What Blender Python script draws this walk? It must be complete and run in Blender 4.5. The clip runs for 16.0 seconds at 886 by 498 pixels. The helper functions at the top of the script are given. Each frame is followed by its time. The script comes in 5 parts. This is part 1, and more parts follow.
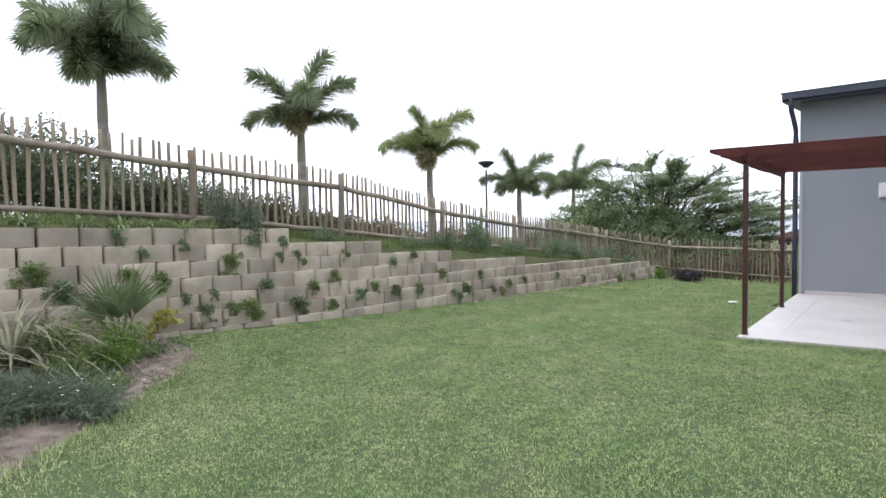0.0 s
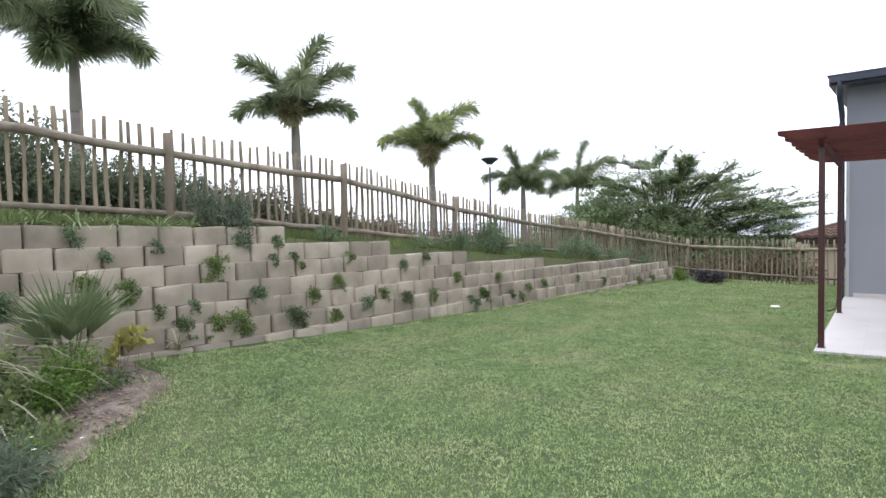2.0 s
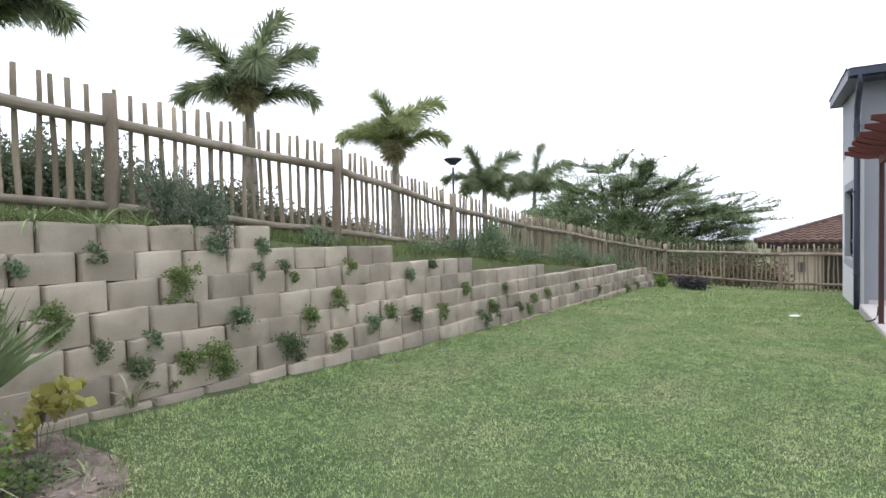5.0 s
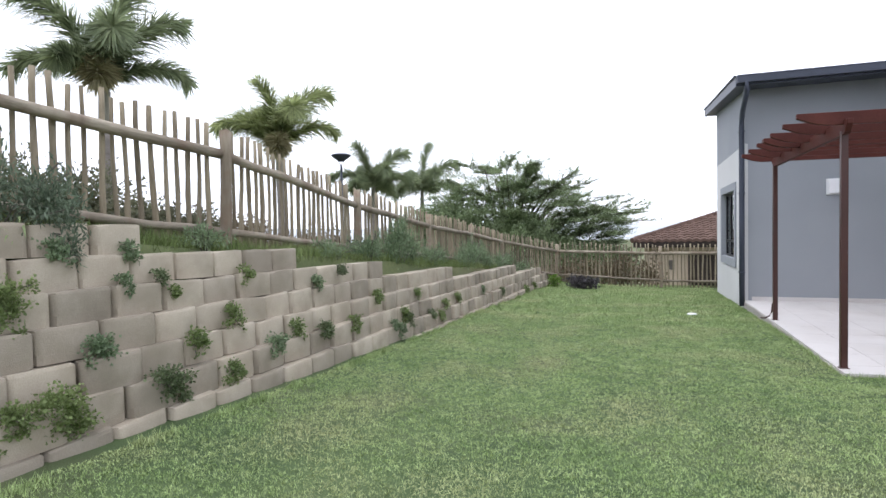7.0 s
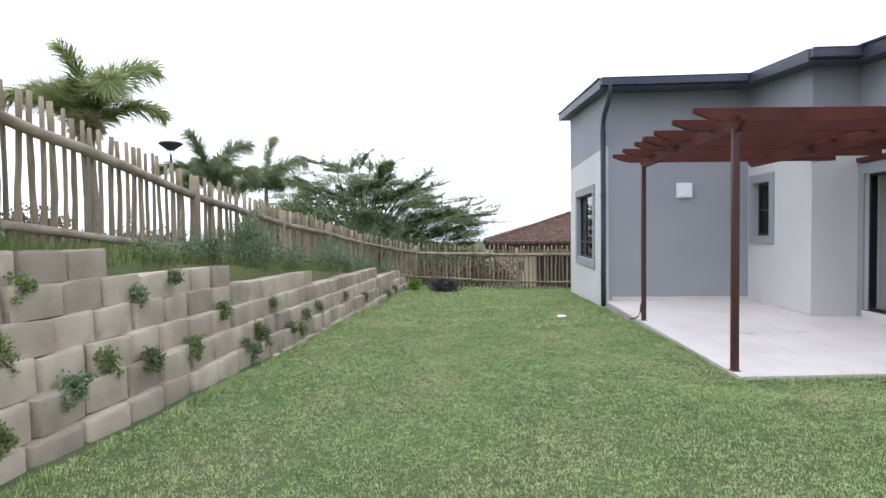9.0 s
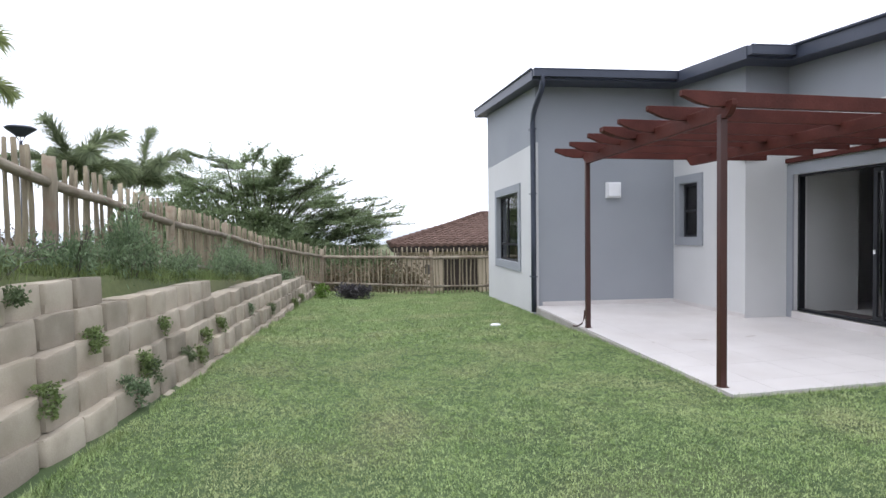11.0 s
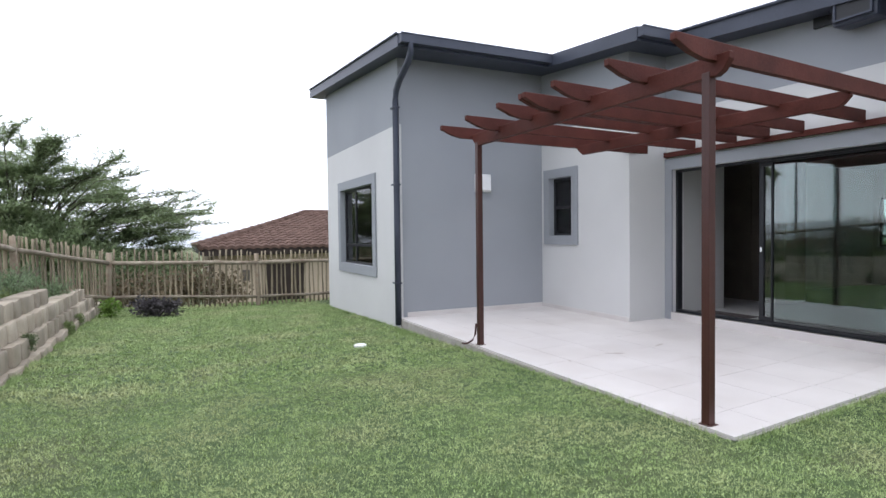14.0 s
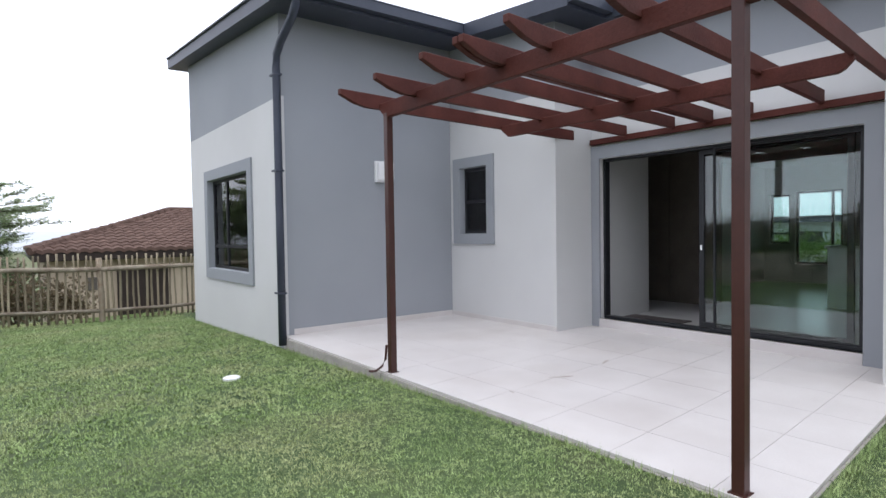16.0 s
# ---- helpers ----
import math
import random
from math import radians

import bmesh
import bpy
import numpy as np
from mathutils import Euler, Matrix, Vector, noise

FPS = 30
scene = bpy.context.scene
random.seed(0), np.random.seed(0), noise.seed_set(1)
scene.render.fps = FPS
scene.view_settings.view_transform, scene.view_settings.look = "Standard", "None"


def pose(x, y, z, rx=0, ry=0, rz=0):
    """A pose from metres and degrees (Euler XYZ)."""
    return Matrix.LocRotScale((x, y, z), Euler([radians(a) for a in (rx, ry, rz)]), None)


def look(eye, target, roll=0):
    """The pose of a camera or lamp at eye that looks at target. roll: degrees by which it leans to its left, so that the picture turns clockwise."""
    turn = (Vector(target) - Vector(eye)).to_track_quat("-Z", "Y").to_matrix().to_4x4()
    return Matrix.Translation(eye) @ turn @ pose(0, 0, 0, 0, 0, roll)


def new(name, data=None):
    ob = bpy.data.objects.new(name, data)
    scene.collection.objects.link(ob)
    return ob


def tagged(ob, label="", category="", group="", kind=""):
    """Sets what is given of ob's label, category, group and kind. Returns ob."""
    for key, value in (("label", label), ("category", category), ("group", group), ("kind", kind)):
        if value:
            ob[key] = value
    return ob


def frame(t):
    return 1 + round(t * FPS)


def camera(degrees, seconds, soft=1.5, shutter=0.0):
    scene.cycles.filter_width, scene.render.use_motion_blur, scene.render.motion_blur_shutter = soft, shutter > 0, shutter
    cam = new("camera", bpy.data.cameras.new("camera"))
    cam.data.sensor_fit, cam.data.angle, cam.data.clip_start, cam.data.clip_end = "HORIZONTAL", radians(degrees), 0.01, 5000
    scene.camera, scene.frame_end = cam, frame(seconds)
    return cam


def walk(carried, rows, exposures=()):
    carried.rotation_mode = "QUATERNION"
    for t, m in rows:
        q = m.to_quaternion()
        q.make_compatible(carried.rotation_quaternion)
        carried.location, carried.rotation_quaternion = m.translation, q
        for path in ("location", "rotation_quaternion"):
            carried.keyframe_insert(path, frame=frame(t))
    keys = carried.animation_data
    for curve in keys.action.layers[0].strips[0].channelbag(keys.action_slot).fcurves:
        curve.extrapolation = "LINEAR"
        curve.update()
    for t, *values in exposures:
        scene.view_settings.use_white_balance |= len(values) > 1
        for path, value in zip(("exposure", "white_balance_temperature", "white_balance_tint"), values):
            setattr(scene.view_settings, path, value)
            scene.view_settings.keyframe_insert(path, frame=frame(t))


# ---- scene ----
EXPOSURE, SKY, SUN = 0.6, 0.15, 1.0
cam = camera(75.7, 16.0)
PATH = [
    (0, (-0.146, 1.213, 1.561), (-1.395, 2.773, 1.484), -0.8),
    (0.5, (-0.389, 1.423, 1.56), (-1.637, 2.984, 1.483), -0.8),
    (1, (-0.645, 1.591, 1.536), (-1.89, 3.154, 1.458), -0.9),
    (1.5, (-0.893, 1.73, 1.549), (-2.132, 3.298, 1.472), -1.1),
    (2, (-1.195, 1.935, 1.512), (-2.425, 3.51, 1.439), -1.1),
    (2.5, (-1.454, 2.079, 1.503), (-2.68, 3.657, 1.429), -1.1),
    (3, (-1.748, 2.172, 1.498), (-2.96, 3.762, 1.428), -1.2),
    (3.5, (-2.015, 2.246, 1.484), (-3.202, 3.854, 1.417), -1.3),
    (3.7, (-2.145, 2.297, 1.478), (-3.323, 3.912, 1.411), -1.2),
    (5.8, (-3.305, 2.815, 1.475), (-4.242, 4.58, 1.414), -1.2),
    (6, (-3.371, 2.877, 1.482), (-4.282, 4.656, 1.417), -1.2),
    (6.5, (-3.586, 3.03, 1.488), (-4.385, 4.863, 1.424), -1.1),
    (7, (-3.746, 3.199, 1.484), (-4.409, 5.085, 1.421), -1.1),
    (7.5, (-3.904, 3.458, 1.48), (-4.442, 5.383, 1.416), -1.0),
    (8, (-4.051, 3.682, 1.462), (-4.488, 5.633, 1.399), -1.0),
    (8.5, (-4.212, 3.897, 1.461), (-4.493, 5.876, 1.396), -0.8),
    (9, (-4.337, 4.175, 1.435), (-4.472, 6.169, 1.372), -0.7),
    (9.2, (-4.384, 4.31, 1.432), (-4.473, 6.308, 1.369), -0.7),
    (11.3, (-4.962, 5.478, 1.411), (-4.671, 7.456, 1.353), -0.7),
    (11.5, (-5.008, 5.597, 1.415), (-4.68, 7.569, 1.355), -0.7),
    (12, (-5.104, 5.863, 1.415), (-4.661, 7.812, 1.356), -0.8),
    (12.5, (-5.165, 6.226, 1.391), (-4.639, 8.154, 1.333), -0.7),
    (13, (-5.209, 6.576, 1.376), (-4.601, 8.481, 1.319), -0.7),
    (13.5, (-5.226, 6.891, 1.369), (-4.474, 8.743, 1.309), -0.7),
    (14, (-5.159, 7.295, 1.357), (-4.294, 9.097, 1.298), -0.7),
    (14.5, (-5.108, 7.66, 1.339), (-4.155, 9.417, 1.28), -0.7),
    (15, (-5.019, 7.983, 1.346), (-3.955, 9.676, 1.282), -0.8),
    (15.5, (-4.841, 8.388, 1.332), (-3.685, 10.019, 1.269), -0.9),
    (16, (-4.649, 8.708, 1.316), (-3.439, 10.3, 1.254), -0.9),
]
walk(cam, [(t, look(eye, target, roll)) for t, eye, target, roll in PATH], [(0.0, EXPOSURE - 0.08), (2.5, EXPOSURE), (14.0, EXPOSURE), (15.0, EXPOSURE + 0.03), (16.0, EXPOSURE - 0.08)])

# world: bright overcast sky
world = bpy.data.worlds.new("overcast_sky")
scene.world = world
world.use_nodes = True
wn, wl = world.node_tree.nodes, world.node_tree.links
sky = wn.new("ShaderNodeTexSky")
sky.sky_type = "NISHITA"
sky.sun_disc = False
sky.sun_elevation, sky.sun_rotation = radians(73), radians(306)
sky.dust_density = 0.5
veil = wn.new("ShaderNodeHueSaturation")
veil.inputs["Saturation"].default_value = 0.16
wl.new(sky.outputs["Color"], veil.inputs["Color"])
cloud = wn.new("ShaderNodeMix")
cloud.data_type = "RGBA"
cloud.inputs[0].default_value = 0.8
cloud.inputs[7].default_value = (7.88, 8.27, 9.6, 1)
wl.new(veil.outputs["Color"], cloud.inputs[6])
wl.new(cloud.outputs[2], wn["Background"].inputs["Color"])
wn["Background"].inputs["Strength"].default_value = SKY
sun = new("sun", bpy.data.lights.new("sun", "SUN"))
sun.data.energy, sun.data.angle, sun.data.color = SUN, radians(50), (1.0, 0.985, 0.96)
sun.matrix_world = look((0, 0, 30), (7, 5, 0))

# ---- materials ----
def mat(name, a, b, scale=3.0, fine=60.0, rough=0.75, bump=0.25, metal=0.0, rand=0.0, depth=0.01, spec=0.35, stain=None, stain_scale=0.7, island=False, grain=(1, 1, 1)):
    """Two colours mixed at two scales over world positions, with fine relief; rand varies the value from object to object."""
    m = bpy.data.materials.new(name)
    m.use_nodes = True
    n, l = m.node_tree.nodes, m.node_tree.links
    p = n["Principled BSDF"]
    geo = n.new("ShaderNodeNewGeometry")
    mp = n.new("ShaderNodeMapping")
    mp.inputs["Scale"].default_value = grain
    l.new(geo.outputs["Position"], mp.inputs["Vector"])
    big, small = n.new("ShaderNodeTexNoise"), n.new("ShaderNodeTexNoise")
    for t, s in ((big, scale), (small, fine)):
        t.inputs["Scale"].default_value = s
        t.inputs["Detail"].default_value = 5.0
        l.new(mp.outputs["Vector"], t.inputs["Vector"])
    add = n.new("ShaderNodeMath")
    add.operation = "MULTIPLY_ADD"
    l.new(small.outputs["Fac"], add.inputs[0])
    add.inputs[1].default_value = 0.5
    l.new(big.outputs["Fac"], add.inputs[2])
    ramp = n.new("ShaderNodeMapRange")
    ramp.inputs["From Min"].default_value, ramp.inputs["From Max"].default_value = 0.5, 1.0
    l.new(add.outputs[0], ramp.inputs["Value"])
    mix = n.new("ShaderNodeMix")
    mix.data_type = "RGBA"
    mix.inputs[6].default_value, mix.inputs[7].default_value = (*a, 1), (*b, 1)
    l.new(ramp.outputs[0], mix.inputs[0])
    out = mix.outputs[2]
    if stain:
        st = n.new("ShaderNodeTexNoise")
        st.inputs["Scale"].default_value = stain_scale
        st.inputs["Detail"].default_value = 6.0
        l.new(geo.outputs["Position"], st.inputs["Vector"])
        sr = n.new("ShaderNodeMapRange")
        sr.inputs["From Min"].default_value, sr.inputs["From Max"].default_value = 0.48, 0.72
        l.new(st.outputs["Fac"], sr.inputs["Value"])
        sm = n.new("ShaderNodeMix")
        sm.data_type = "RGBA"
        l.new(sr.outputs[0], sm.inputs[0])
        l.new(out, sm.inputs[6])
        sm.inputs[7].default_value = (*stain, 1)
        out = sm.outputs[2]
    if rand or island:
        if island:
            rnd = geo.outputs["Random Per Island"]
        else:
            rnd = n.new("ShaderNodeObjectInfo").outputs["Random"]
        rr = n.new("ShaderNodeMapRange")
        rr.inputs["To Min"].default_value, rr.inputs["To Max"].default_value = 1 - rand, 1 + rand
        l.new(rnd, rr.inputs["Value"])
        hs = n.new("ShaderNodeHueSaturation")
        l.new(rr.outputs[0], hs.inputs["Value"])
        l.new(out, hs.inputs["Color"])
        out = hs.outputs["Color"]
    l.new(out, p.inputs["Base Color"])
    p.inputs["Roughness"].default_value, p.inputs["Metallic"].default_value = rough, metal
    p.inputs["Specular IOR Level"].default_value = spec
    if bump:
        bp = n.new("ShaderNodeBump")
        bp.inputs["Strength"].default_value, bp.inputs["Distance"].default_value = bump, depth
        l.new(small.outputs["Fac"], bp.inputs["Height"])
        l.new(bp.outputs["Normal"], p.inputs["Normal"])
    return m


def leaf_mat(name, a, b, trans=0.25, rand=0.35):
    m = mat(name, a, b, scale=2.0, fine=25, rough=0.55, bump=0.0, rand=rand, island=True, spec=0.3)
    n, l = m.node_tree.nodes, m.node_tree.links
    tr, ms = n.new("ShaderNodeBsdfTranslucent"), n.new("ShaderNodeMixShader")
    p = n["Principled BSDF"]
    src = p.inputs["Base Color"].links[0].from_socket
    l.new(src, tr.inputs["Color"])
    ms.inputs[0].default_value = trans
    l.new(p.outputs[0], ms.inputs[1])
    l.new(tr.outputs[0], ms.inputs[2])
    l.new(ms.outputs[0], n["Material Output"].inputs["Surface"])
    return m


def glass_mat(name, tint=(0.84, 0.9, 0.89)):
    """Thin window glass: clear, with mirror reflections by Fresnel."""
    m = bpy.data.materials.new(name)
    m.use_nodes = True
    n, l = m.node_tree.nodes, m.node_tree.links
    tr, gl, fr, ms = n.new("ShaderNodeBsdfTransparent"), n.new("ShaderNodeBsdfGlossy"), n.new("ShaderNodeFresnel"), n.new("ShaderNodeMixShader")
    tr.inputs["Color"].default_value = (*tint, 1)
    gl.inputs["Roughness"].default_value = 0.02
    fr.inputs["IOR"].default_value = 1.65
    l.new(fr.outputs[0], ms.inputs[0])
    l.new(tr.outputs[0], ms.inputs[1])
    l.new(gl.outputs[0], ms.inputs[2])
    l.new(ms.outputs[0], n["Material Output"].inputs["Surface"])
    return m


GRASS_SOIL = mat("lawn_turf", (0.035, 0.062, 0.021), (0.075, 0.112, 0.042), 1.2, 90, 0.9, 0.6, stain=(0.075, 0.088, 0.04), stain_scale=0.9)
LAWN_FAR = mat("mown_lawn", (0.06, 0.098, 0.032), (0.115, 0.155, 0.06), 1.2, 60, 0.9, 0.6, stain=(0.125, 0.14, 0.065), stain_scale=0.9)
FAR_GRASS = mat("rough_grass", (0.06, 0.085, 0.033), (0.135, 0.155, 0.065), 0.4, 20, 0.95, 0.5, stain=(0.15, 0.13, 0.07), stain_scale=0.15)
SOIL = mat("bare_soil", (0.085, 0.065, 0.052), (0.26, 0.21, 0.18), 9, 50, 0.95, 0.8, depth=0.02)
BLOCK = mat("concrete_block", (0.298, 0.252, 0.196), (0.425, 0.375, 0.302), 2.5, 130, 0.92, 0.5, rand=0.24, stain=(0.27, 0.235, 0.18), stain_scale=3.0, depth=0.006)
LIGHT_WALL = mat("light_grey_plaster", (0.55, 0.55, 0.55), (0.60, 0.60, 0.60), 0.8, 160, 0.9, 0.25, depth=0.004)
GREY_WALL = mat("mid_grey_plaster", (0.275, 0.29, 0.315), (0.31, 0.325, 0.35), 0.8, 160, 0.9, 0.25, depth=0.004)
CHARCOAL = mat("charcoal_metal", (0.038, 0.045, 0.066), (0.054, 0.062, 0.088), 2, 40, 0.45, 0.05)
BLACK_ALU = mat("black_aluminium", (0.012, 0.013, 0.016), (0.02, 0.021, 0.025), 2, 60, 0.4, 0.03)
PERGOLA = mat("stained_pergola_timber", (0.056, 0.0155, 0.0122), (0.1, 0.029, 0.0225), 3, 60, 0.65, 0.25, grain=(1, 1, 1), spec=0.2)
POST_PAINT = mat("brown_painted_steel", (0.042, 0.0145, 0.012), (0.062, 0.021, 0.017), 3, 40, 0.4, 0.05, spec=0.4)
TILE = mat("pale_patio_tile", (0.55, 0.52, 0.51), (0.62, 0.59, 0.58), 1.6, 90, 0.45, 0.05, rand=0.015, stain=(0.53, 0.495, 0.48), stain_scale=1.1)
GROUT = mat("tile_grout", (0.5, 0.47, 0.46), (0.58, 0.55, 0.54), 6, 80, 0.9, 0.2)
CONCRETE = mat("slab_concrete", (0.3, 0.28, 0.26), (0.42, 0.395, 0.37), 5, 80, 0.9, 0.4)
POLE = mat("weathered_pole", (0.165, 0.135, 0.093), (0.34, 0.29, 0.208), 5, 45, 0.85, 0.8, rand=0.28, grain=(1, 1, 0.15), depth=0.008)
RAIL = mat("weathered_rail", (0.185, 0.156, 0.118), (0.35, 0.305, 0.24), 6, 45, 0.85, 0.9, stain=(0.17, 0.125, 0.095), stain_scale=5.0, rand=0.12, grain=(1, 0.15, 1), depth=0.008)
POSTWOOD = mat("gum_post", (0.185, 0.15, 0.11), (0.34, 0.29, 0.22), 6, 40, 0.85, 0.9, rand=0.14, stain=(0.23, 0.165, 0.12), stain_scale=9.0, grain=(1, 1, 0.12), depth=0.01)
GLASS = glass_mat("window_glass")
WHITE_PLASTIC = mat("white_plastic", (0.74, 0.74, 0.76), (0.8, 0.8, 0.82), 3, 60, 0.4, 0.02)
ROOM_WALL = mat("room_paint", (0.42, 0.42, 0.415), (0.47, 0.47, 0.465), 1, 90, 0.85, 0.05)
ROOM_FLOOR = mat("room_floor_tile", (0.48, 0.475, 0.47), (0.55, 0.545, 0.54), 1, 60, 0.25, 0.03)
DARK_WOOD = mat("dark_wood", (0.10, 0.088, 0.075), (0.145, 0.125, 0.108), 3, 50, 0.5, 0.1)
MAT_RUBBER = mat("doormat", (0.05, 0.04, 0.04), (0.08, 0.065, 0.065), 20, 200, 0.95, 0.8)
NB_WALL = mat("beige_render", (0.45, 0.37, 0.28), (0.54, 0.45, 0.35), 1, 60, 0.9, 0.2)
CLAY = mat("clay_roof_tile", (0.09, 0.057, 0.047), (0.175, 0.115, 0.095), 3, 50, 0.95, 0.3, rand=0.25, spec=0.1)


# ---- helpers of this scene ----
def part(name, bm, material, parent=None, label="", smooth=False):
    me = bpy.data.meshes.new(name)
    bmesh.ops.recalc_face_normals(bm, faces=bm.faces[:]) if len(bm.faces) < 3000 else None
    bm.to_mesh(me)
    bm.free()
    for m in material if isinstance(material, (list, tuple)) else [material]:
        me.materials.append(m)
    if smooth:
        me.polygons.foreach_set("use_smooth", [True] * len(me.polygons))
    ob = new(name, me)
    if parent:
        ob.parent = parent
    if label:
        ob["label"] = label
    return ob


def mesh_part(name, verts, faces, material, parent=None, label="", smooth=False):
    me = bpy.data.meshes.new(name)
    me.from_pydata(verts, [], faces)
    me.materials.append(material)
    if smooth:
        me.polygons.foreach_set("use_smooth", [True] * len(me.polygons))
    ob = new(name, me)
    if parent:
        ob.parent = parent
    if label:
        ob["label"] = label
    return ob


def place(ob, x=0, y=0, z=0, rx=0, ry=0, rz=0):
    ob.matrix_basis = pose(x, y, z, rx, ry, rz)
    return ob


def empty(name, x, y, z, label, category, group="", kind=""):
    e = new(name)
    e.location = (x, y, z)
    return tagged(e, label, category, group, kind)


def box(bm, x0, x1, y0, y1, z0, z1, bevel=0.0):
    v = [bm.verts.new((x, y, z)) for x in (x0, x1) for y in (y0, y1) for z in (z0, z1)]
    f = [bm.faces.new([v[i] for i in q]) for q in ((0, 1, 3, 2), (4, 6, 7, 5), (0, 4, 5, 1), (2, 3, 7, 6), (0, 2, 6, 4), (1, 5, 7, 3))]
    if bevel:
        es = list({e for q in f for e in q.edges})
        bmesh.ops.bevel(bm, geom=es, offset=bevel, segments=2, affect="EDGES", profile=0.6)
    return f


def boxes(*bs, bevel=0.0):
    bm = bmesh.new()
    for b in bs:
        box(bm, *b, bevel=bevel)
    return bm


def tube(bm, pts, radii, sides=8, cap=True):
    """A round bar through the points."""
    pts = [Vector(p) for p in pts]
    rings = []
    up = Vector((0, 0, 1))
    for i, p in enumerate(pts):
        d = (pts[min(i + 1, len(pts) - 1)] - pts[max(i - 1, 0)]).normalized()
        a = d.cross(up if abs(d.z) < 0.95 else Vector((1, 0, 0))).normalized()
        b = d.cross(a)
        r = radii[i] if isinstance(radii, (list, tuple)) else radii
        rings.append([bm.verts.new(p + r * (math.cos(2 * math.pi * k / sides) * a + math.sin(2 * math.pi * k / sides) * b)) for k in range(sides)])
    for q, w in zip(rings, rings[1:]):
        for k in range(sides):
            bm.faces.new((q[k], q[(k + 1) % sides], w[(k + 1) % sides], w[k]))
    if cap:
        bm.faces.new(rings[0][::-1])
        bm.faces.new(rings[-1])


def lerp(v, table):
    for (a, p), (b, q) in zip(table, table[1:]):
        if v <= b:
            return p + (q - p) * max(0.0, (v - a) / (b - a))
    return table[-1][1]


# ---- ground ----
BANK = [(-5, 1.75), (3, 1.66), (5.1, 1.56), (7.6, 1.33), (10.5, 1.08), (13.2, 0.83), (16, 0.6), (18.0, 0.4), (20.0, 0.08), (22.5, -0.3), (28, -1.6), (60, -3), (200, -8)]
WALL_X = -6.64


def lawn_z(x, y):
    yy = max(-6, min(y, 22))
    z = 0.322 - 0.0315 * yy + max(0, min(-5 - x, 1.7)) * (0.055 + 0.03 * max(0, min(1, (8 - y) / 4)))
    z += 0.02 * noise.noise((x * 0.5, y * 0.5, 0)) if -8 < x < 8 else 0
    return z


def ground_z(x, y):
    low = lawn_z(x, y)
    if y > 22:
        low = lerp(y, [(22, low), (28, -1.65), (60, -3), (300, -10), (3000, -22)])
    if x > -1.83 and y > 10.1 + 0.09 * (x + 1.8) and y < 20.2:
        low = min(low, -0.25)
    if x > -2.7 and 8.9 < y < 20.2:
        low -= max(0, low + 0.03) * min(1, (y - 8.9) / 0.6) * min(1, (x + 2.7) / 0.6)
    if x > 12:
        low -= (min(x, 80) - 12) * 0.05
    high = lerp(y, BANK)
    if x < -8.3:
        high = high + lerp(-x, [(8.3, 0), (12, -0.15), (16, -0.45), (30, -2.2), (80, -6), (300, -12), (3000, -22)])
    if x < -8.3 and y > 60:
        high = low
    bank = lerp(y, BANK)
    start, end = -6.8 - 0.13 * bank, -6.9 - 0.33 * bank
    k = max(0.0, min(1.0, (start - x) / max(0.05, start - end)))
    if k > 0 and -8 < y < 24:
        high += 0.04 * noise.noise((x * 1.3, y * 1.3, 3))
    return low * (1 - k) + high * k


def spaced(marks, step):
    out = []
    for (a, b), s in zip(zip(marks, marks[1:]), step):
        k = max(1, round((b - a) / s))
        out += [a + (b - a) * i / k for i in range(k)]
    return out + [marks[-1]]


gx = spaced([-3000, -300, -80, -30, -12, -8.3, -7.5, -6.76, -5, -2.7, -1.84, -1.82, 3, 12, 80, 300, 3000], [900, 60, 12, 2, 0.6, 0.2, 0.04, 0.3, 0.4, 0.1, 0.02, 0.8, 3, 17, 70, 900])
gy = spaced([-3000, -300, -60, -10, 0, 8.9, 9.75, 10.4, 22, 30, 60, 300, 3000], [900, 60, 10, 1.5, 0.4, 0.1, 0.05, 0.4, 1, 6, 60, 900])
gv = [(x, y, ground_z(x, y)) for y in gy for x in gx]
nx = len(gx)
gf = [(j * nx + i, j * nx + i + 1, (j + 1) * nx + i + 1, (j + 1) * nx + i) for j in range(len(gy) - 1) for i in range(nx - 1)]
ground = mesh_part("ground", gv, gf, GRASS_SOIL, smooth=True)
ground.data.materials.append(FAR_GRASS)
ground.data.materials.append(LAWN_FAR)
ground.data.polygons.foreach_set("material_index", [1 if not (-6.8 < (gv[f[0]][0] + gv[f[1]][0]) / 2 < 12 and -10 < gv[f[0]][1] < 22) else 0 if (gv[f[1]][0] < -0.6 and gv[f[0]][1] >= 0.8) or (gv[f[1]][0] < 2.5 and gv[f[0]][1] >= 3.9) else 2 for f in gf])
tagged(ground, "mown green lawn with straw patches and rough banks", "lawn", kind="structure")

# ---- house ----
def roof_z(y):
    return 4.25 + (y - 15.03) * 0.0835


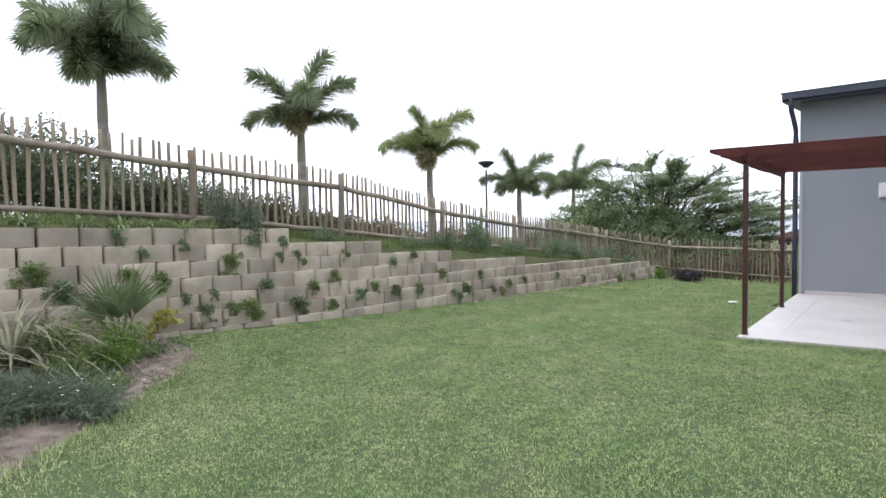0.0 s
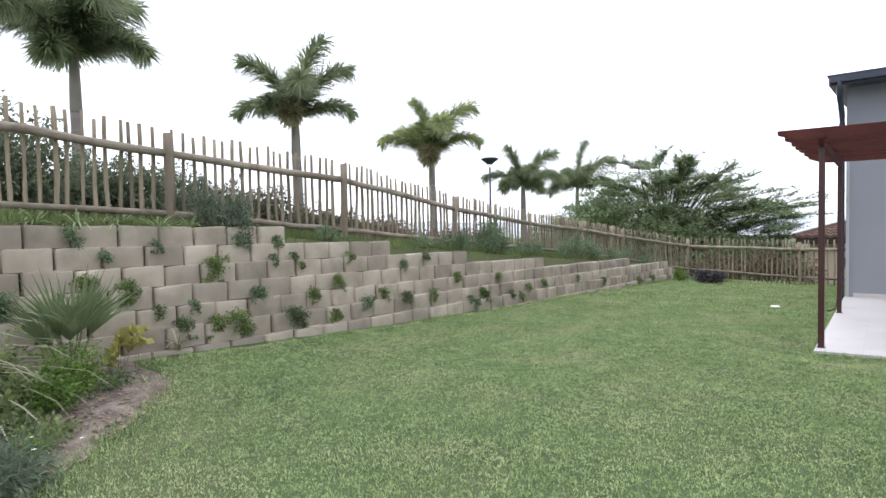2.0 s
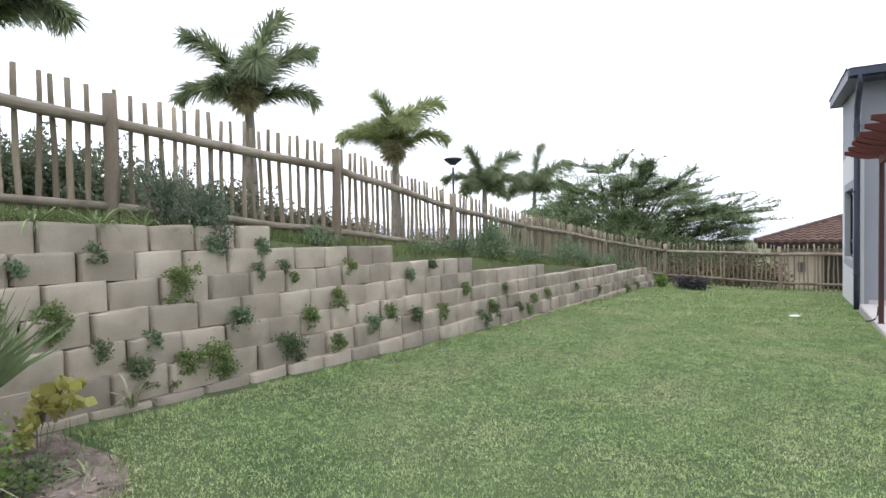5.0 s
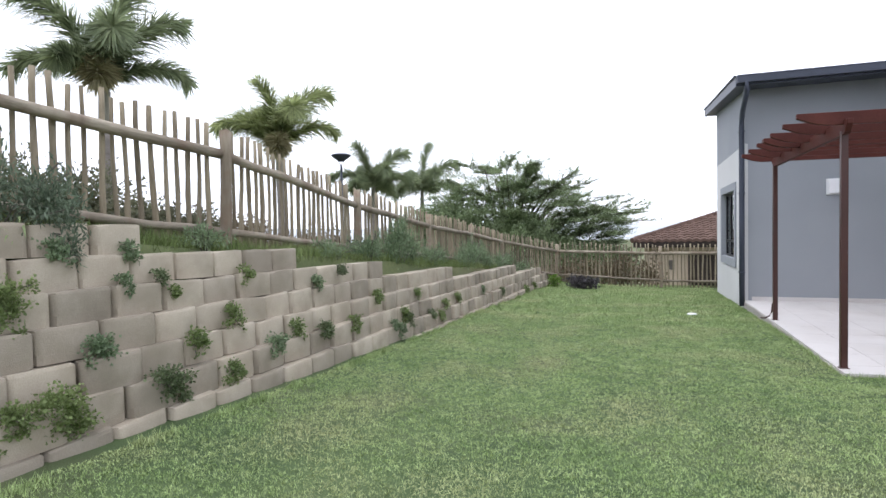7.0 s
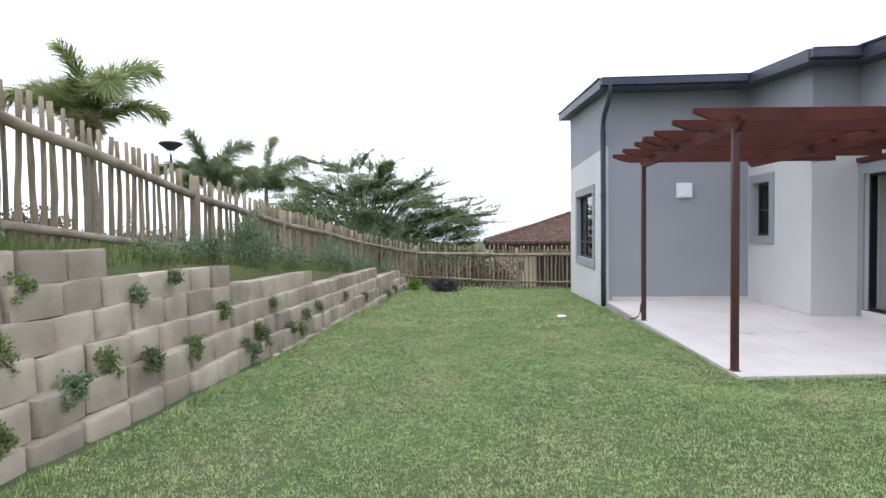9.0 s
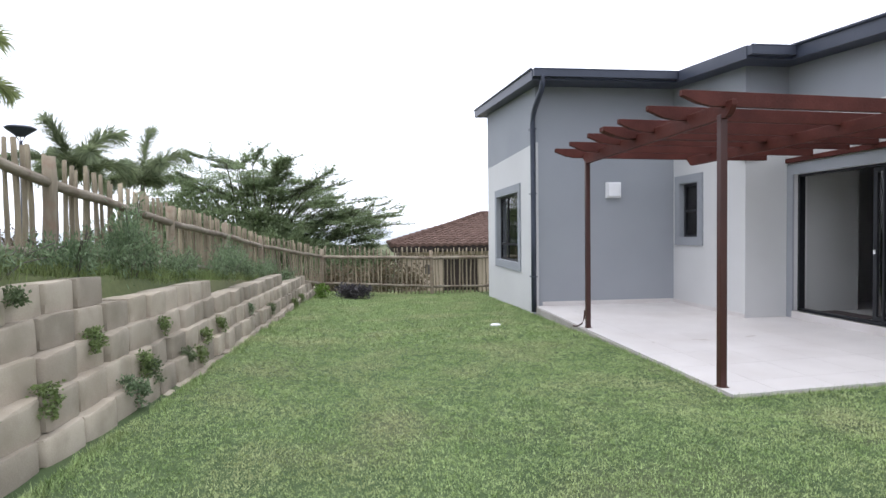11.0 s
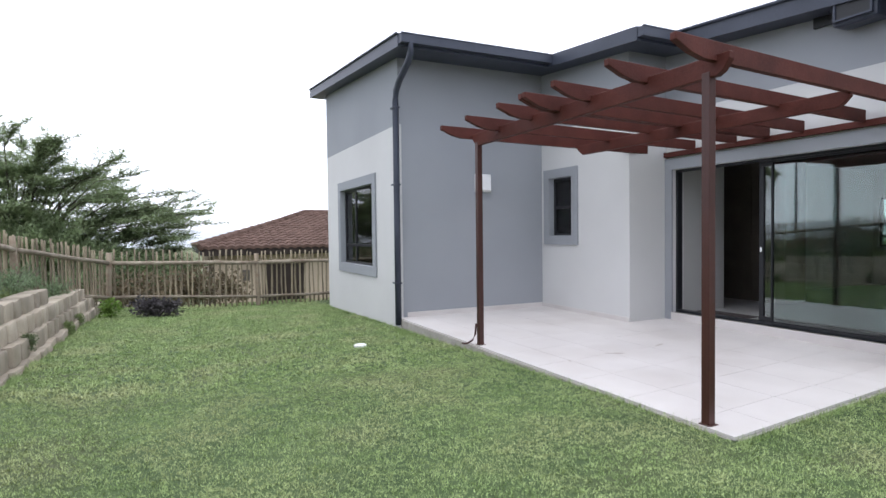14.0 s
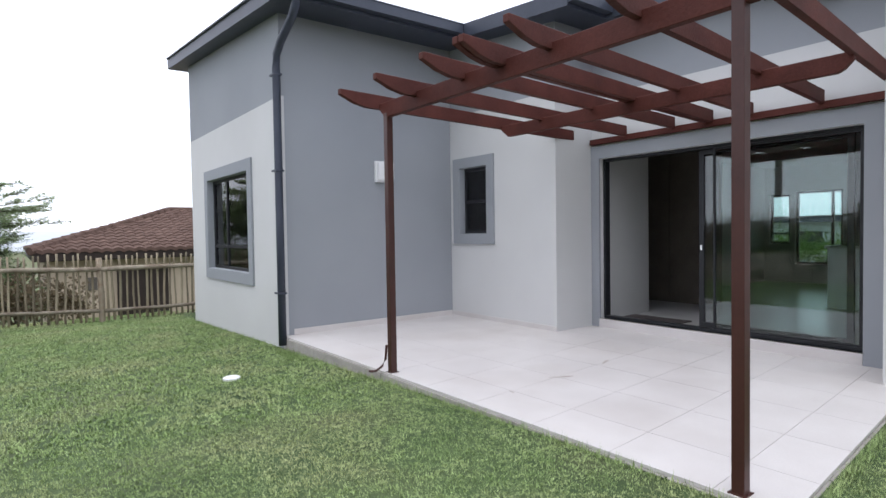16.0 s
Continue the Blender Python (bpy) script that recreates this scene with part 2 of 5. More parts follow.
def wall(name, along, p0, p1, u0, u1, z0, holes=(), mats=None, split=None, ztop=None, label=""):
    """A thick wall along 'x' or 'y' between the planes p0 and p1, with through openings (u0, u1, z0, z1); its top meets the sloping roof."""
    zt = ztop if ztop is not None else 9.0
    us = sorted({u0, u1, *(h[0] for h in holes), *(h[1] for h in holes)})
    zs = sorted({z0, zt, *(h[2] for h in holes), *(h[3] for h in holes), *([split] if split else [])})
    solid = {}
    for i in range(len(us) - 1):
        for j in range(len(zs) - 1):
            cu, cz = (us[i] + us[i + 1]) / 2, (zs[j] + zs[j + 1]) / 2
            solid[i, j] = not any(h[0] < cu < h[1] and h[2] < cz < h[3] for h in holes)
    bm = bmesh.new()
    cache = {}

    def v(p, u, z):
        x, y = (u, p) if along == "x" else (p, u)
        zz = roof_z(y) - 0.1 if z == zt and ztop is None else z
        key = (round(p, 4), round(u, 4), round(z, 4))
        if key not in cache:
            cache[key] = bm.verts.new((x, y, zz))
        return cache[key]

    for (i, j), s in solid.items():
        if not s:
            continue
        a, b, c, d = us[i], us[i + 1], zs[j], zs[j + 1]
        quads = [[(p0, a, c), (p0, b, c), (p0, b, d), (p0, a, d)], [(p1, a, c), (p1, b, c), (p1, b, d), (p1, a, d)]]
        if not solid.get((i - 1, j)):
            quads.append([(p0, a, c), (p1, a, c), (p1, a, d), (p0, a, d)])
        if not solid.get((i + 1, j)):
            quads.append([(p0, b, c), (p1, b, c), (p1, b, d), (p0, b, d)])
        if not solid.get((i, j - 1)):
            quads.append([(p0, a, c), (p0, b, c), (p1, b, c), (p1, a, c)])
        if not solid.get((i, j + 1)):
            quads.append([(p0, a, d), (p0, b, d), (p1, b, d), (p1, a, d)])
        for q in quads:
            f = bm.faces.new([v(*w) for w in q])
            f.material_index = 1 if split and (c + d) / 2 > split else 0
    ob = part(name, bm, mats or [LIGHT_WALL, GREY_WALL])
    return tagged(ob, label, "house wall", kind="structure")


AX, AY, BX, PY, CX, SY = -1.85, 15.78, 0.90, 13.62, 1.63, 10.22
BAND = 3.08
W1 = (17.05, 19.14, 0.74, 2.25)
W2 = (14.92, 15.54, 1.27, 2.27)
DOOR = (10.54, 13.49, 0.12, 2.245)
wall("wall_bedroom_west", "y", AX, AX + 0.22, AY + 0.22, 20.27, -0.8, [W1], split=BAND, label="light grey plastered wall with a mid grey upper band")
wall("wall_bedroom_south", "x", AY, AY + 0.22, AX, BX + 0.22, -0.8, mats=[GREY_WALL], label="mid grey plastered house wall")
wall("wall_bathroom_west", "y", BX, BX + 0.22, PY, AY, -0.4, [W2], split=BAND, label="light grey plastered wall with a mid grey upper band")
wall("wall_pier_south", "x", PY, PY + 0.22, BX + 0.22, CX + 0.22, -0.4, split=BAND, label="light grey plastered return of the house wall")
wall("wall_living_west", "y", CX, CX + 0.22, SY, PY, -0.4, [DOOR], split=BAND, label="light grey plastered wall around the sliding door")
wall("wall_living_return", "y", 0.98, CX + 0.22, SY - 0.9, SY, -0.4, split=BAND, label="light grey plastered projecting wall")
wall("wall_north", "x", 20.05, 20.27, AX + 0.22, 9.0, -0.8, label="light grey plastered house wall")
wall("wall_east", "y", 8.78, 9.0, 5.0, 20.05, -0.8, [(13.0, 13.88, 0.5, 2.05), (13.98, 14.4, 0.93, 2.0)], mats=[ROOM_WALL], label="light grey plastered house wall")
wall("wall_south", "x", 5.0, 5.22, CX, 8.78, -0.8, mats=[ROOM_WALL], label="light grey plastered house wall")
wall("wall_living_south_west", "y", CX, CX + 0.22, 5.22, SY - 0.9, -0.8, label="light grey plastered house wall")

# roof: one low slope with a stepped edge, dark fascia all round
def roof_slab(bm, x0, x1, y0, y1):
    v = [bm.verts.new((x, y, roof_z(y) + dz)) for x in (x0, x1) for y in (y0, y1) for dz in (-0.19, 0)]
    for q in ((0, 1, 3, 2), (4, 6, 7, 5), (0, 4, 5, 1), (2, 3, 7, 6), (0, 2, 6, 4), (1, 5, 7, 3)):
        bm.faces.new([v[i] for i in q])


bm = bmesh.new()
for r in ((-2.1, 9.3, 15.1, 20.8), (0.56, 9.3, 13.12, 15.1), (1.28, 9.3, 4.7, 13.12)):
    roof_slab(bm, *r)
roof = tagged(part("roof", bm, CHARCOAL), "dark charcoal low-pitched metal roof with fascia", "roof", kind="structure")


def gutter(x0, x1, y, z, parent):
    """Box gutter with a rolled lip along the low edge."""
    bm = boxes((x0, x1, y - 0.11, y - 0.1, z - 0.13, z), (x0, x1, y - 0.1, y, z - 0.13, z - 0.12), (x0, x0 + 0.01, y - 0.1, y, z - 0.12, z), (x1 - 0.01, x1, y - 0.1, y, z - 0.12, z))
    tube(bm, [(x0, y - 0.105, z), (x1, y - 0.105, z)], 0.014, 8)
    return part("gutter", bm, CHARCOAL, parent, "charcoal box gutter with rolled lip")


gutter(-2.09, 0.55, 15.1, 4.235, roof)
gutter(0.57, 1.27, 13.12, 4.07, roof)
bm = bmesh.new()
tube(bm, [(1.262, 4.8, roof_z(4.8) + 0.012), (1.262, 13.1, roof_z(13.1) + 0.012)], 0.022, 8)
tube(bm, [(-2.118, 15.1, roof_z(15.1) + 0.0), (-2.118, 20.75, roof_z(20.75))], 0.016, 8)
part("verge_capping", bm, CHARCOAL, roof)
bm = bmesh.new()
tube(bm, [(-1.93, 15.03, 4.12), (-1.93, 15.03, 3.98), (-1.93, 15.14, 3.86), (-1.925, 15.52, 3.68), (-1.92, 15.68, 3.56), (-1.92, 15.70, 3.4), (-1.92, 15.70, 1.5), (-1.92, 15.70, -0.1)], 0.05, 12)
dp = tagged(part("downpipe", bm, CHARCOAL, smooth=True), "dark charcoal round downpipe at the house corner", "downpipe")
for z in (0.55, 2.1, 3.3):
    bm = bmesh.new()
    box(bm, -1.975, -1.865, 15.645, 15.80, z, z + 0.025, 0.003)
    part("pipe_bracket", bm, CHARCOAL, dp)


def plaster_border(name, along, p, d, h, w, label):
    """A raised plaster band round an opening (u0, u1, z0, z1) on the face p, standing d proud."""
    u0, u1, z0, z1 = h
    rects = ((u0 - w, u1 + w, z1, z1 + w), (u0 - w, u1 + w, z0 - w, z0), (u0 - w, u0, z0, z1), (u1, u1 + w, z0, z1))
    bs = [(p - d, p, a, b, c, e) for a, b, c, e in rects]
    bs += [(p, p + 0.08, u0, u0 + 0.006, z0, z1), (p, p + 0.08, u1 - 0.006, u1, z0, z1), (p, p + 0.08, u0 + 0.006, u1 - 0.006, z1 - 0.006, z1), (p, p + 0.08, u0 + 0.006, u1 - 0.006, z0, z0 + 0.006)]
    bm = boxes(*bs)
    return tagged(part(name, bm, GREY_WALL), label, "window surround", kind="structure")


plaster_border("trim_window_1", "y", AX, 0.03, W1, 0.17, "mid grey raised plaster band round the window")
plaster_border("trim_window_2", "y", BX, 0.03, W2, 0.15, "mid grey raised plaster band round the window")
u0, u1, z0, z1 = DOOR
bm = boxes((CX - 0.03, CX, u0 - 0.17, u1 + 0.127, z1, z1 + 0.16), (CX - 0.03, CX, u0 - 0.17, u0, 0.0, z1), (CX - 0.03, CX, u1, u1 + 0.127, 0.0, z1))
tagged(part("trim_door", bm, GREY_WALL), "mid grey raised plaster band round the sliding door", "door surround", kind="structure")
bm = boxes((CX - 0.04, CX + 0.22, u0, u1, 0.0, z0))
tagged(part("door_step", bm, TILE), "pale tiled door step", "step", kind="structure")
# skirting on the patio
bm = boxes((AX + 0.12, BX, AY - 0.012, AY, 0.0, 0.075), (BX - 0.012, BX, PY, AY - 0.012, 0.0, 0.07))
tagged(part("baseboard", bm, TILE), "pale tile skirting along the patio walls", "skirting", kind="structure")
bm = boxes((AX - 0.004, AX + 0.05, AY - 0.004, AY, -0.4, BAND))
tagged(part("trim_corner", bm, LIGHT_WALL), "light grey paint strip at the house corner", "trim", kind="structure")


def bar_frame(bm, x0, x1, y0, y1, z0, z1, w):
    for b in ((x0, x1, y0, y1, z1 - w, z1), (x0, x1, y0, y1, z0, z0 + w), (x0, x1, y0, y0 + w, z0 + w, z1 - w), (x0, x1, y1 - w, y1, z0 + w, z1 - w)):
        box(bm, *b, bevel=0.003)


def window(name, x, h, mullions, transoms, label):
    y0, y1, z0, z1 = h
    e = empty(name, x, (y0 + y1) / 2, z0, label, "window", kind="structure")
    inv = Matrix.Translation(-Vector(e.location))
    bm = bmesh.new()
    bar_frame(bm, x, x + 0.05, y0, y1, z0, z1, 0.05)
    for m in mullions:
        box(bm, x + 0.002, x + 0.048, m - 0.025, m + 0.025, z0 + 0.05, z1 - 0.05, 0.003)
    for a, b, z in transoms:
        box(bm, x + 0.004, x + 0.046, a, b, z - 0.022, z + 0.022, 0.003)
    bm.transform(inv)
    part("window_frame", bm, BLACK_ALU, e, "black aluminium frame")
    ys = [y0 + 0.05, *[q for m in mullions for q in (m - 0.025, m + 0.025)], y1 - 0.05]
    for a, b in zip(ys[::2], ys[1::2]):
        cuts = [z0 + 0.05] + [z for p, q, z in transoms if p <= (a + b) / 2 <= q] + [z1 - 0.05]
        for c, d in zip(cuts, cuts[1:]):
            bm = boxes((x + 0.022, x + 0.027, a, b, c, d))
            bm.transform(inv)
            g = part("pane", bm, GLASS, e)
            g.visible_shadow = False
    bm = boxes((x + 0.05, x + 0.19, y0, y1, z0 - 0.02, z0 + 0.004))
    bm.transform(inv)
    part("window_sill", bm, LIGHT_WALL, e)
    return e


window("window_1", AX + 0.08, W1, [18.40], [(17.0, 18.4, 1.12), (18.4, 19.2, 1.12)], "black aluminium window with two lights in grey plaster")
window("window_2", BX + 0.08, W2, [], [(14.9, 15.6, 1.76)], "small black aluminium bathroom window with two lights")
window("window_3", 8.85, (13.0, 13.88, 0.5, 2.05), [13.2], [], "far living room window with a dark frame")
window("window_4", 8.85, (13.98, 14.4, 0.93, 2.0), [], [(13.9, 14.5, 1.15)], "far living room window with a dark frame")

# sliding door: left leaf slid open behind the fixed one
door = empty("door_1", CX + 0.1, (u0 + u1) / 2, z0, "black aluminium sliding glass door standing half open", "sliding door", kind="structure")
inv = Matrix.Translation(-Vector(door.location))
bm = bmesh.new()
bar_frame(bm, CX + 0.06, CX + 0.16, u0, u1, z0, z1, 0.035)
bm.transform(inv)
part("door_frame", bm, BLACK_ALU, door, "black aluminium track frame")
for i, (a, b, x) in enumerate(((10.576, 12.0, CX + 0.07), (10.655, 12.19, CX + 0.115))):
    bm = bmesh.new()
    bar_frame(bm, x, x + 0.035, a, b, z0 + 0.036, z1 - 0.036, 0.022 if i == 0 else 0.06)
    bm.transform(inv)
    lf = part("door_leaf", bm, BLACK_ALU, door, "black aluminium leaf")
    bm = boxes((x + 0.015, x + 0.021, a + 0.02, b - 0.02, z0 + 0.055, z1 - 0.055))
    bm.transform(inv)
    g = part("pane", bm, GLASS, lf, "clear glass")
    g.visible_shadow = False
bm = boxes((CX + 0.09, CX + 0.114, 12.145, 12.165, 1.05, 1.11), bevel=0.006)
bm.transform(inv)
part("door_handle", bm, WHITE_PLASTIC, door, "pale lock handle")

# rooms behind the openings
bm = boxes((CX + 0.22, 8.78, 5.22, 13.62, 0.0, 0.1), (2.75, 8.78, 13.62, 14.5, 0.0, 0.1), (AX + 0.22, 8.78, 16.0, 20.05, -0.05, 0.05), (BX + 0.22, 2.5, 13.84, 15.78, -0.05, 0.05))
tagged(part("floor", bm, ROOM_FLOOR), "grey polished tile floor inside the house", "floor", kind="structure")
bm = boxes((CX + 0.22, 8.78, 5.22, 13.62, 2.6, 2.7), (2.75, 8.78, 13.62, 14.5, 2.606, 2.7), (AX + 0.22, 8.78, 16.0, 20.05, 2.6, 2.7), (BX + 0.22, 2.5, 13.84, 15.78, 2.6, 2.7))
tagged(part("ceiling", bm, ROOM_WALL), "white plaster ceiling inside the house", "ceiling", kind="structure")
bm = boxes((CX + 0.22, 2.75, 13.5, 13.62, 0.1, 2.6), (2.63, 2.75, 13.62, 14.5, 0.1, 2.6), (2.63, 8.78, 14.5, 14.6, 0.1, 2.6))
tagged(part("wall_inner", bm, ROOM_WALL), "grey painted partition walls inside the house", "inner wall", kind="structure")
bm = boxes((2.0, 2.12, 16.0, 20.05, 0.05, 2.6), (2.4, 2.5, 13.84, 15.78, 0.05, 2.6))
tagged(part("wall_inner_rooms", bm, ROOM_WALL), "painted partition walls of the back rooms", "inner wall", kind="structure")

# ---- patio ----
def sheared(u, v):
    return -1.87 + u, v + 0.09 * u


def patio_z(x, y):
    return 0.003 * (x + 1.87)


slab = bmesh.new()
for (z0_, z1_, d) in ((-0.5, -0.004, 0.0),):
    c = [sheared(0.007, 9.797), sheared(3.6, 9.797), (1.73, 13.0), (1.73, 15.80), (-1.863, 15.80), (-1.863, 13.0)]
    lo = [slab.verts.new((x, y, z0_)) for x, y in c]
    hi = [slab.verts.new((x, y, z1_ + patio_z(x, y))) for x, y in c]
    slab.faces.new(lo[::-1]), slab.faces.new((hi[0], hi[1], hi[2], hi[5])), slab.faces.new(hi[2:6])
    for i in range(6):
        slab.faces.new((lo[i], lo[(i + 1) % 6], hi[(i + 1) % 6], hi[i]))
patio = tagged(part("patio", slab, GROUT), "pale tiled patio slab with a grey concrete edge", "patio", kind="structure")
us = [0.0, 0.46] + [0.46 + 0.61 * i for i in range(1, 6)]
vs = [9.79, 10.15] + [10.15 + 0.625 * i for i in range(1, 10)]
for i in range(len(us) - 1):
    for j in range(len(vs) - 1):
        g = 0.0018
        q = [sheared(us[i] + (g if i else 0), vs[j] + (g if j else 0)), sheared(us[i + 1] - g, vs[j] + (g if j else 0)), sheared(us[i + 1] - g, vs[j + 1] - g), sheared(us[i] + (g if i else 0), vs[j + 1] - g)]
        q = [(min(x, 1.72), min(y, 15.77)) for x, y in q]
        if q[2][1] - q[1][1] < 0.02 or q[1][0] - q[0][0] < 0.02 or (q[0][0] > 0.9 and q[0][1] > 13.6):
            continue
        vv = [(x, y, patio_z(x, y) - 0.02) for x, y in q] + [(x, y, patio_z(x, y)) for x, y in q]
        mesh_part("tile", vv, [(4, 5, 6, 7), (0, 1, 5, 4), (1, 2, 6, 5), (2, 3, 7, 6), (3, 0, 4, 7)], TILE, patio)

yb = 9.82
while yb < 15.5:
    bm = boxes((-1.884, -1.855, yb, yb + 0.285, -0.2, -0.024), bevel=0.006)
    part("edging_brick", bm, CONCRETE, patio)
    yb += 0.295
ub = 0.03
while ub < 2.8:
    x0, y0 = sheared(ub, 9.79)
    bm = boxes((0, 0.285, -0.014, 0.015, -0.2, -0.024), bevel=0.006)
    place(part("edging_brick", bm, CONCRETE, patio), x0, y0, 0, 0, 0, 5.14)
    ub += 0.295

# faint dirt smears on the tiles
SMEAR = mat("dirt_smear", (0.40, 0.35, 0.32), (0.56, 0.52, 0.50), 14, 90, 0.9, 0.1)
for x, y, ln, turn, seed in ((-0.77, 12.09, 0.26, -28, 1), (-0.02, 12.19, 0.2, 20, 2), (-1.43, 12.05, 0.1, 70, 3)):
    rs_ = random.Random(seed)
    n = 14
    rim = [(0.5 * ln * math.cos(6.283 * k / n) * rs_.uniform(0.75, 1.1), 0.09 * ln * math.sin(6.283 * k / n) * rs_.uniform(0.5, 1.3)) for k in range(n)]
    sm = mesh_part("dirt_smear", [(a, b, 0.0) for a, b in rim] + [(a * 0.9, b * 0.9, 0.003) for a, b in rim], [tuple(range(n, 2 * n))] + [(k, (k + 1) % n, n + (k + 1) % n, n + k) for k in range(n)], SMEAR, patio)
    place(sm, x, y, patio_z(x, y) + 0.001, 0, 0, turn)

# ---- pergola ----
perg = empty("pergola", -1.815, 11.6, 0.0, "dark red-brown timber pergola over the patio", "pergola")
inv = Matrix.Translation(-Vector(perg.location))


def pergola_part(name, bm, m, label=""):
    bm.transform(inv)
    return part(name, bm, m, perg, label)


for y in (10.04, 13.25):
    bm = boxes((-1.847, -1.783, y - 0.032, y + 0.032, 0.0, 2.42), bevel=0.006)
    pergola_part("post", bm, POST_PAINT, "dark brown painted square post")
    bm = boxes((-1.86, -1.77, y - 0.045, y + 0.045, 0.0, 0.006))
    pergola_part("base_plate", bm, POST_PAINT)


def plank(p0, p1, width, z0, z1, taper=0.1, both=True, tip=0.05):
    """A beam on edge from p0 to p1 whose underside is cut away towards its ends."""
    a, b = Vector((*p0, 0)), Vector((*p1, 0))
    d = (b - a).normalized()
    s = Vector((-d.y, d.x, 0)) * width / 2
    L = (b - a).length
    prof = [(0, z1), (0, z1 - tip), (taper * 0.55, z0 + 0.022), (taper, z0)] + ([(L - taper, z0), (L - taper * 0.55, z0 + 0.022 + 0.35 * tip), (L, z1 - tip), (L, z1)] if both else [(L, z0), (L, z1)])
    bm = bmesh.new()
    lo = [bm.verts.new(a + d * u - s + Vector((0, 0, z))) for u, z in prof]
    hi = [bm.verts.new(a + d * u + s + Vector((0, 0, z))) for u, z in prof]
    bm.faces.new(lo), bm.faces.new(hi[::-1])
    for i in range(len(prof)):
        bm.faces.new((lo[i], hi[i], hi[(i + 1) % len(prof)], lo[(i + 1) % len(prof)]))
    bmesh.ops.bevel(bm, geom=bm.edges[:], offset=0.004, segments=1, affect="EDGES")
    return bm


pergola_part("beam", plank((-1.815, 9.86), (-1.815, 13.36), 0.055, 2.38, 2.52), PERGOLA)
pergola_part("beam", plank((-0.02, 10.12), (-0.12, 13.50), 0.055, 2.37, 2.50), PERGOLA)
for y in (9.94, 10.55, 11.2, 11.625, 11.69, 12.08, 12.73, 13.35):
    pergola_part("rafter", plank((-2.26, y), (1.56, y + 0.32), 0.05, 2.475, 2.605, 0.28, False), PERGOLA)
bm = boxes((1.555, CX - 0.002, 10.25, 13.6, 2.43, 2.5), bevel=0.004)
pergola_part("ledger", bm, PERGOLA)
bm = bmesh.new()
tube(bm, [(-1.84, 13.31, 0.25), (-1.85, 13.315, 0.12), (-1.88, 13.33, 0.05), (-1.94, 13.34, 0.015), (-1.985, 13.35, 0.012), (-1.99, 13.38, 0.012)], 0.012, 8)
pergola_part("cable", bm, POST_PAINT, "loose dark cable stub at the post foot")

# wall lamp
lamp = empty("wall_light", -0.335, AY, 2.18, "square white bulkhead light on the grey wall", "wall light")
bm = boxes((-0.15, 0.15, -0.05, 0.0, -0.15, 0.15), bevel=0.012)
part("housing", bm, WHITE_PLASTIC, lamp)
bm = boxes((-0.13, 0.13, -0.095, -0.05, -0.13, 0.13), bevel=0.02)
part("diffuser", bm, WHITE_PLASTIC, lamp)
# drain cover in the lawn
bm = bmesh.new()
tube(bm, [(0, 0, -0.05), (0, 0, 0.022), (0, 0, 0.03)], [0.085, 0.085, 0.07], 24)
tagged(place(part("drain_cover", bm, WHITE_PLASTIC), -2.907, 14.554, lawn_z(-2.9, 14.55)), "small round white drain cap in the lawn", "drain cover")
# door mat
bm = boxes((-0.2, 0.2, -0.42, 0.42, 0, 0.012), bevel=0.004)
tagged(place(part("doormat", bm, MAT_RUBBER), CX + 0.5, 13.02, 0.1, 0, 0, 0), "dark doormat on the floor inside the door", "doormat")

# ---- retaining wall of stacked concrete blocks ----
def block_mesh(seed, w=0.393, h=0.203, d=0.30):
    """A hollow-backed planter block with a softly bowed face and worn edges."""
    r = random.Random(seed)
    bow = 0.006 + 0.009 * r.random()
    slope = r.uniform(-0.8, 1)
    across = (-1, -0.95, -0.82, -0.3, 0.3, 0.82, 0.95, 1)
    cols, rows = len(across) - 1, 3
    v, f = [], []
    levels = ((0, 0.002), (0.3, 0.0), (0.93, 0.0), (1, 0.007))
    for j, (q, t) in enumerate(levels):
        for i, s in enumerate(across):
            e = (0.055 if i in (0, cols) else 0.009 if i in (1, cols - 1) else 0) + r.uniform(0, 0.003)
            x = bow * (1 - s * s) - e - t + r.uniform(-0.002, 0.002)
            z = h * q + ((0.012 * s * slope + 0.006 * (1 - s * s) + r.uniform(-0.003, 0.003)) if j == rows else 0)
            v.append((x - 0.008 * q, s * w / 2, z))
    n = cols + 1
    for j in range(rows):
        for i in range(cols):
            f.append((j * n + i, j * n + i + 1, (j + 1) * n + i + 1, (j + 1) * n + i))
    b = len(v)
    top = [rows * n + i for i in range(n)]
    bot = list(range(n))
    v += [(-d, -w / 2 * 0.8, h - 0.01), (-d, w / 2 * 0.8, h - 0.01), (-d, w / 2 * 0.8, 0), (-d, -w / 2 * 0.8, 0)]
    f += [tuple(top + [b + 1, b]), tuple(bot[::-1] + [b + 3, b + 2])]
    f.append(tuple([j * n for j in range(rows + 1)] + [b, b + 3]))
    f.append(tuple([j * n + cols for j in range(rows, -1, -1)] + [b + 2, b + 1]))
    f.append((b, b + 1, b + 2, b + 3))
    me = bpy.data.meshes.new("block")
    me.from_pydata(v, [], f)
    me.materials.append(BLOCK)
    me.polygons.foreach_set("use_smooth", [cols <= i < 2 * cols for i in range(len(me.polygons))])
    return me


retaining = empty("wall_retaining", WALL_X, 1.0, 0, "stepped dry-stacked wall of beige-grey concrete planter blocks", "retaining wall", kind="structure")
variants = [block_mesh(s) for s in range(8)]
rb = random.Random(5)
